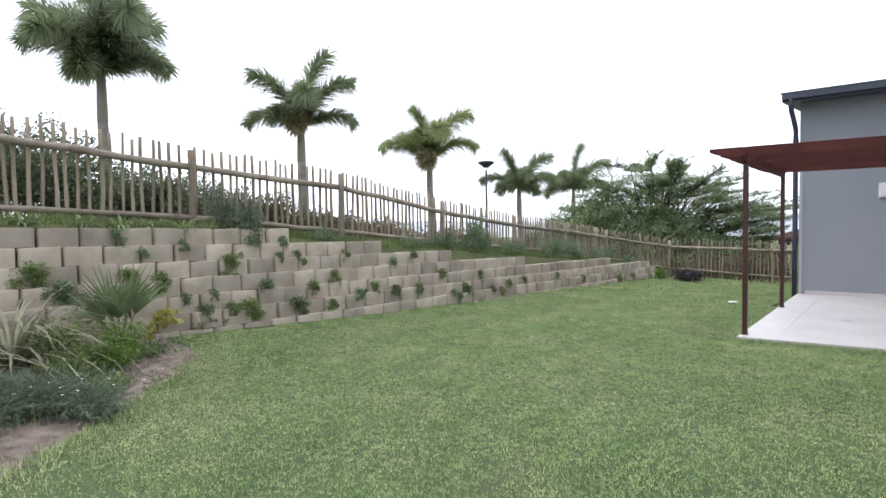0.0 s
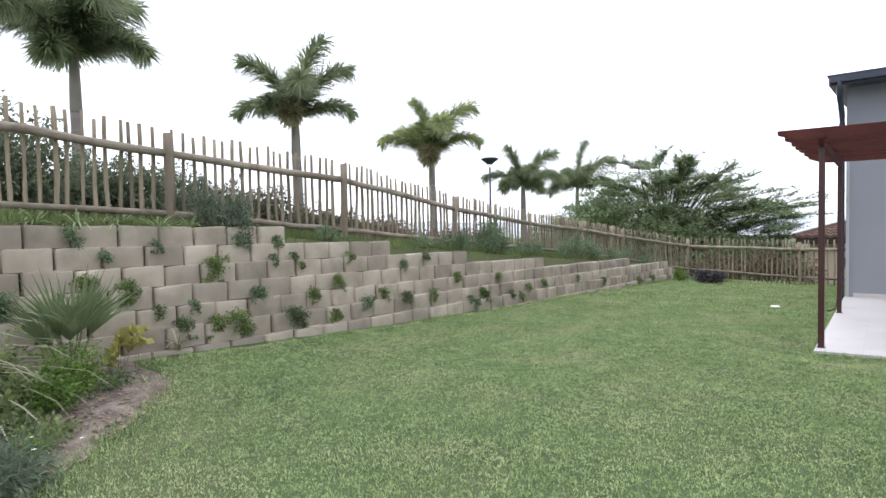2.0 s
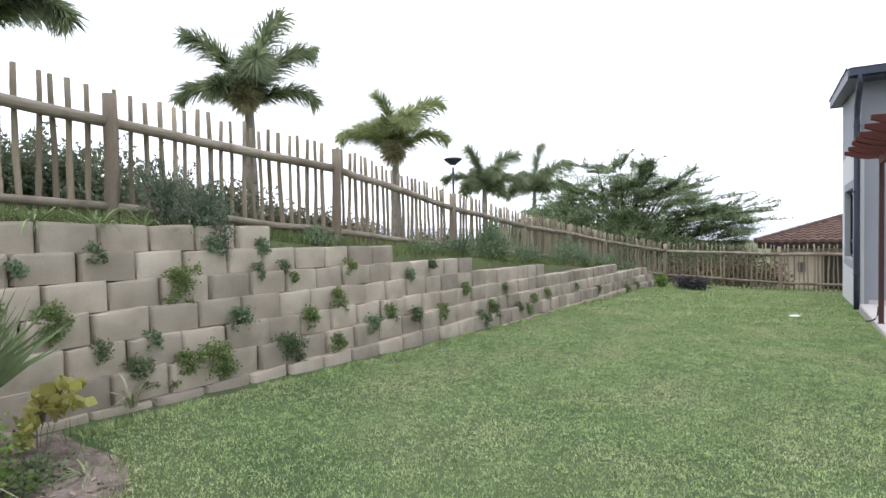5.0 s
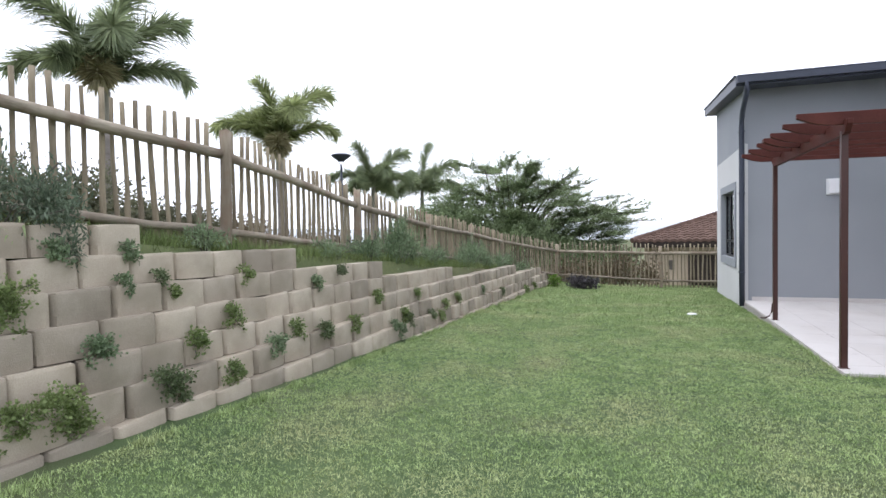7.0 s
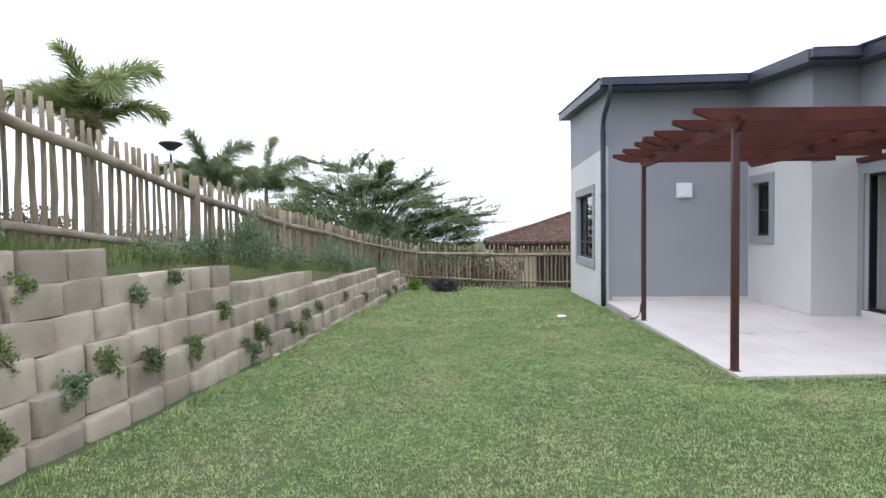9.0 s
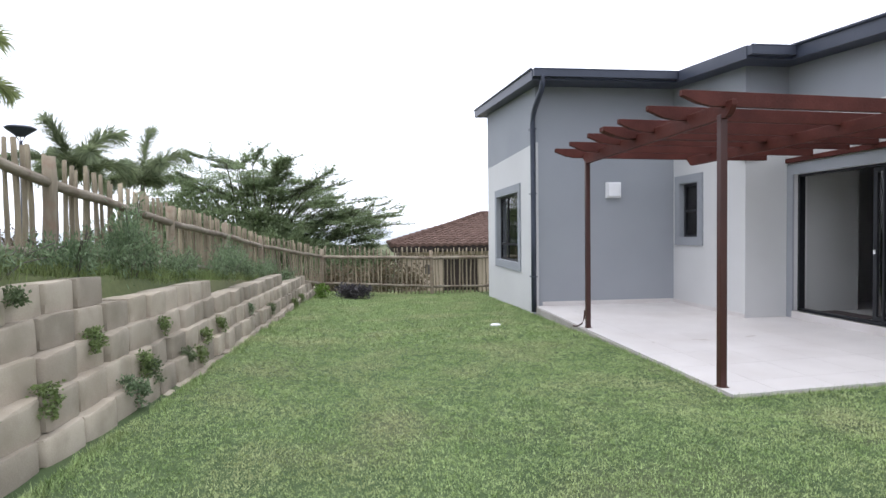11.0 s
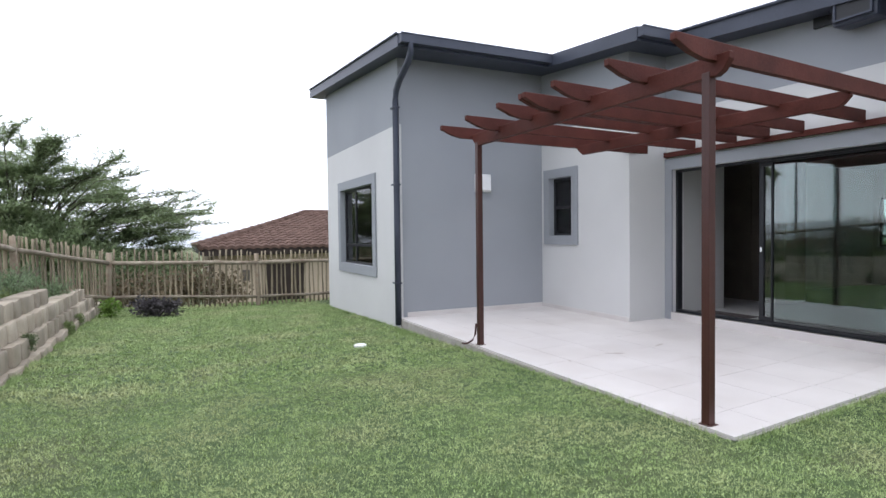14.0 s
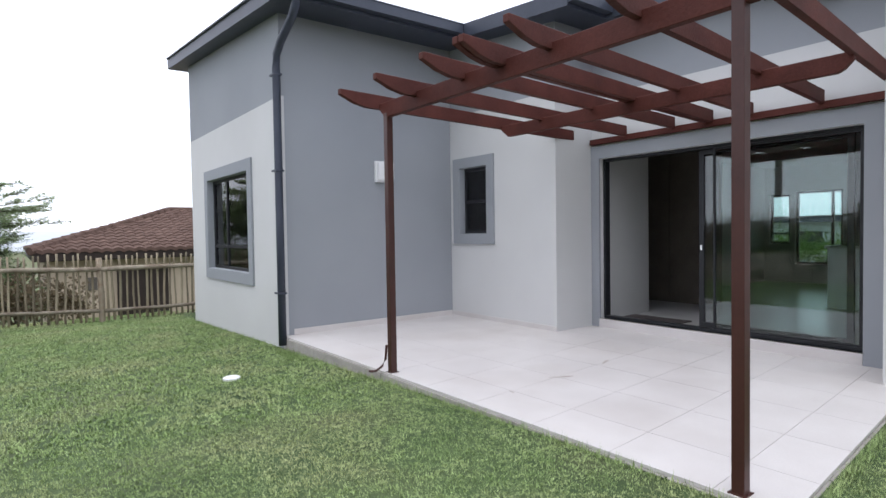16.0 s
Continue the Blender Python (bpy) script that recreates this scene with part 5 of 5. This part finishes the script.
def on_ground(x, y):
    fx, fy = np.clip((x + 9) / 0.1, 0, 119.99), np.clip(y / 0.1, 0, 219.99)
    i, j = fx.astype(int), fy.astype(int)
    u, w = fx - i, fy - j
    return ZG[j, i] * (1 - u) * (1 - w) + ZG[j, i + 1] * u * (1 - w) + ZG[j + 1, i] * (1 - u) * w + ZG[j + 1, i + 1] * u * w


def lawn_points(x0, x1, y0, y1, density, seed):
    r = np.random.default_rng(seed)
    n = int((x1 - x0) * (y1 - y0) * density)
    m = n // 7 + 1
    x = np.repeat(r.uniform(x0, x1, m), 7)[:n] + r.normal(0, 0.011, n)
    y = np.repeat(r.uniform(y0, y1, m), 7)[:n] + r.normal(0, 0.011, n)
    bedx = np.interp(y, [0.2, 2.1, 2.63, 3.14, 3.8, 4.1, 4.3, 4.36], [-2.85, -3.88, -4.24, -4.82, -5.42, -5.7, -6.2, -7])
    soft = bedx + 0.12 * np.sin(y * 9) + r.normal(0, 0.06, n)
    keep = ~((x > -1.885) & (y > 9.77 + 0.09 * (x + 1.87)) & (y < 20.4)) & (x > soft)
    x, y = x[keep], y[keep]
    return np.stack([x, y, on_ground(x, y) - 0.004], 1)


lawn_near = np.concatenate([lawn_points(-6.6, -0.6, 2.4, 13.0, 15500, 1), lawn_points(-0.6, 2.4, 4.0, 10.2, 14500, 2), lawn_points(-5.5, 0.6, 0.8, 2.4, 7000, 5)])
lawn_far = np.concatenate([lawn_points(-6.6, -1.85, 13.0, 22.5, 6000, 3), lawn_points(-1.85, 2.5, 20.2, 22.4, 1500, 4)])
sizes = np.concatenate([np.full(len(lawn_near), 0.022), np.full(len(lawn_far), 0.034)])
tagged(blades("lawn_grass", np.concatenate([lawn_near, lawn_far]), sizes, sizes * 0.14, BLADE, 7, 0.8, 1.15), "short mown green grass with straw-coloured patches", "grass", kind="stuff")
rg = np.random.default_rng(9)
n = 70000
by_ = rg.uniform(2.0, 21.0, n)
bx_ = rg.uniform(-7.9, -7.12, n)
clump = np.sin(by_ * 5.1) + np.sin(by_ * 2.3 + bx_ * 6)
kp = (clump > -1.3) & (on_ground(bx_, by_) > np.interp(by_, [p for p, _ in BANK], [q for _, q in BANK]) - 0.08)
wx, wy = rg.uniform(-6.6, -3.2, 3600), rg.uniform(0.5, 4.35, 3600)
wk = (wx < np.interp(wy, [0.2, 2.1, 3.3, 4.1, 4.45], [-2.9, -4.25, -5.25, -5.65, -6.2])) & ((wx + 5.75) ** 2 + (wy - 3.75) ** 2 > 0.2 + 0.1 * np.sin(wx * 9))
fy = rg.uniform(4.3, 20.5, 9000)
fk = np.sin(fy * 3.1) + np.sin(fy * 7.7 + 1) > -0.4
fx = -6.565 + 0.1 * rg.random(9000) ** 2
bx_, by_ = np.concatenate([bx_[kp], wx[wk]]), np.concatenate([by_[kp], wy[wk]])
tagged(blades("bank_grass", np.stack([bx_, by_, on_ground(bx_, by_) - 0.01], 1), 0.17, 0.0035, BANK_BLADE, 10, 0.35), "long green grass and weeds along the bank", "grass", kind="stuff")
fx, fy = fx[fk], fy[fk]
pe = rg.uniform(9.85, 20.2, 2600)
ps = rg.uniform(-1.9, 1.0, 900)
wd = rg.normal(0, 1, (2, 700))
be = rg.uniform(1.9, 4.2, 2400)
fx = np.concatenate([fx, np.interp(be, [p for p, _ in BED_EDGE], [q for _, q in BED_EDGE]) - 0.12 + 0.09 * rg.normal(0, 1, 2400), -1.905 - 0.05 * rg.random(2600) ** 2, ps, -1.98 - 0.05 * np.abs(wd[0])])
fy = np.concatenate([fy, be, pe, 9.745 + 0.09 * (ps + 1.87) - 0.05 * rg.random(900) ** 2, 15.35 + 0.2 * wd[1]])
tagged(blades("edge_grass", np.stack([fx, fy, on_ground(fx, fy) - 0.006], 1), 0.07, 0.003, BLADE, 11, 0.5), "uncut grass along the wall foot and patio edge", "grass", kind="stuff")

# dry leaves and clods on the bare soil
rl = random.Random(44)
litter = []
for _ in range(900):
    x, y = rl.gauss(-5.5, 0.5), rl.gauss(3.45, 0.55)
    if x < lerp(y, BED_EDGE) and y < 4.4 and x > -6.5:
        a = rl.uniform(0, 6.28)
        litter.append(leaf_quad(Vector((x, y, bed_z(x, y) + 0.025)), Vector((math.cos(a), math.sin(a), rl.uniform(-0.1, 0.4))).normalized(), Vector((0, 0, 1)), rl.uniform(0.02, 0.05), 0.3))
DRY = leaf_mat("dry_leaf", (0.16, 0.12, 0.085), (0.34, 0.28, 0.21), 0.1)
tagged(strips("leaf_litter", litter, DRY), "dry leaves and twigs scattered on the soil", "leaf litter", kind="stuff")

# ---- wall fittings ----
lampbox = empty("flood_light", CX, 10.92, 3.5, "dark grey wall flood light with a rounded head", "wall light")
bm = boxes((-0.05, 0.0, 0.2, 0.5, 0.14, 0.42), bevel=0.008)
part("back_plate", bm, BLACK_ALU, lampbox)
bm = boxes((-0.2, -0.05, 0.16, 0.24, 0.2, 0.3), bevel=0.01)
part("arm", bm, CHARCOAL, lampbox)
bm = boxes((-0.3, -0.02, -0.3, 0.16, 0.0, 0.42), bevel=0.055)
part("head", bm, CHARCOAL, lampbox, "dark grey rounded housing")
bm = boxes((-0.318, -0.296, -0.25, 0.11, 0.05, 0.37), bevel=0.01)
part("reflector", bm, BLACK_ALU, lampbox)
bm = bmesh.new()
bar_frame(bm, -0.335, -0.298, -0.26, 0.12, 0.04, 0.38, 0.022)
part("rim", bm, CHARCOAL, lampbox)
vent = empty("wall_vent", 0.98, 10.08, 2.67, "grey louvred vent on the projecting wall", "vent")
bm = bmesh.new()
bar_frame(bm, -0.02, 0.0, -0.13, 0.13, -0.08, 0.08, 0.015)
part("frame", bm, CHARCOAL, vent)
for i in range(5):
    bm = boxes((-0.016, 0.0, -0.115, 0.115, -0.062 + 0.028 * i, -0.05 + 0.028 * i))
    part("slat", bm, CHARCOAL, vent)

# ---- living room ----
counter = empty("kitchen_counter", 5.25, 11.2, 0.1, "white kitchen counter with a pale top", "counter")
bm = boxes((-0.35, 0.35, -1.2, 0.75, 0.0, 0.88), bevel=0.005)
part("body", bm, WHITE_PLASTIC, counter)
bm = boxes((-0.38, 0.38, -1.23, 0.78, 0.88, 0.92), bevel=0.006)
part("worktop", bm, ROOM_FLOOR, counter)
cup = empty("tall_cupboard", 4.2, 13.2, 0.1, "dark olive-brown floor to ceiling cupboard", "cupboard")
bm = boxes((-0.23, 0.3, 0.1, 1.29, 0.0, 2.48))
part("body", bm, DARK_WOOD, cup)
for k in range(2):
    bm = boxes((-0.252, -0.232, 0.11 + 0.59 * k, 0.69 + 0.59 * k, 0.08, 2.46), bevel=0.003)
    part("door", bm, DARK_WOOD, cup)

shrub(14.0, 16.5, ground_z(14, 16.5), [((0, 0, 0.85), (1.2, 2.2, 0.85)), ((0.4, -2.5, 0.8), (1.2, 1.8, 0.8))], 10000, 0.09, BRIGHT, "yellow-green garden hedge east of the house", 401, 8, name="hedge", category="hedge")

# low house seen through the far living room windows
fh = empty("far_house", 33.0, 21.5, -1.5, "low pale house with a flat dark grey roof", "house")
bm = boxes((-3.0, 3.0, -2.2, 3.4, 0.0, 3.0))
part("wall", bm, LIGHT_WALL, fh)
bm = boxes((-3.5, 3.5, -2.7, 3.9, 3.0, 3.35), bevel=0.03)
part("roof", bm, CHARCOAL, fh)
bm = boxes((-3.04, -2.98, -0.8, 1.0, 1.3, 2.5))
part("window", bm, BLACK_ALU, fh)

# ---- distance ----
# the haze of the air is put into the pale colour of the hills
HAZE = mat("haze_tinted_hills", (0.42, 0.45, 0.48), (0.5, 0.53, 0.56), 0.01, 0.2, 1.0, 0.0)
hv, hf = [], []
for i in range(181):
    a = radians(2 * i)
    top = 2 + 8 * (0.5 + 0.5 * noise.noise((math.cos(a) * 2.5, math.sin(a) * 2.5, 0))) + 5 * noise.noise((math.cos(a) * 11, math.sin(a) * 11, 2))
    for rad, zz in ((620, -20), (760, top), (1000, top + 3)):
        hv.append((rad * math.cos(a), rad * math.sin(a), zz))
for i in range(180):
    for k in range(2):
        hf.append((3 * i + k, 3 * i + 3 + k, 3 * i + 4 + k, 3 * i + 1 + k))
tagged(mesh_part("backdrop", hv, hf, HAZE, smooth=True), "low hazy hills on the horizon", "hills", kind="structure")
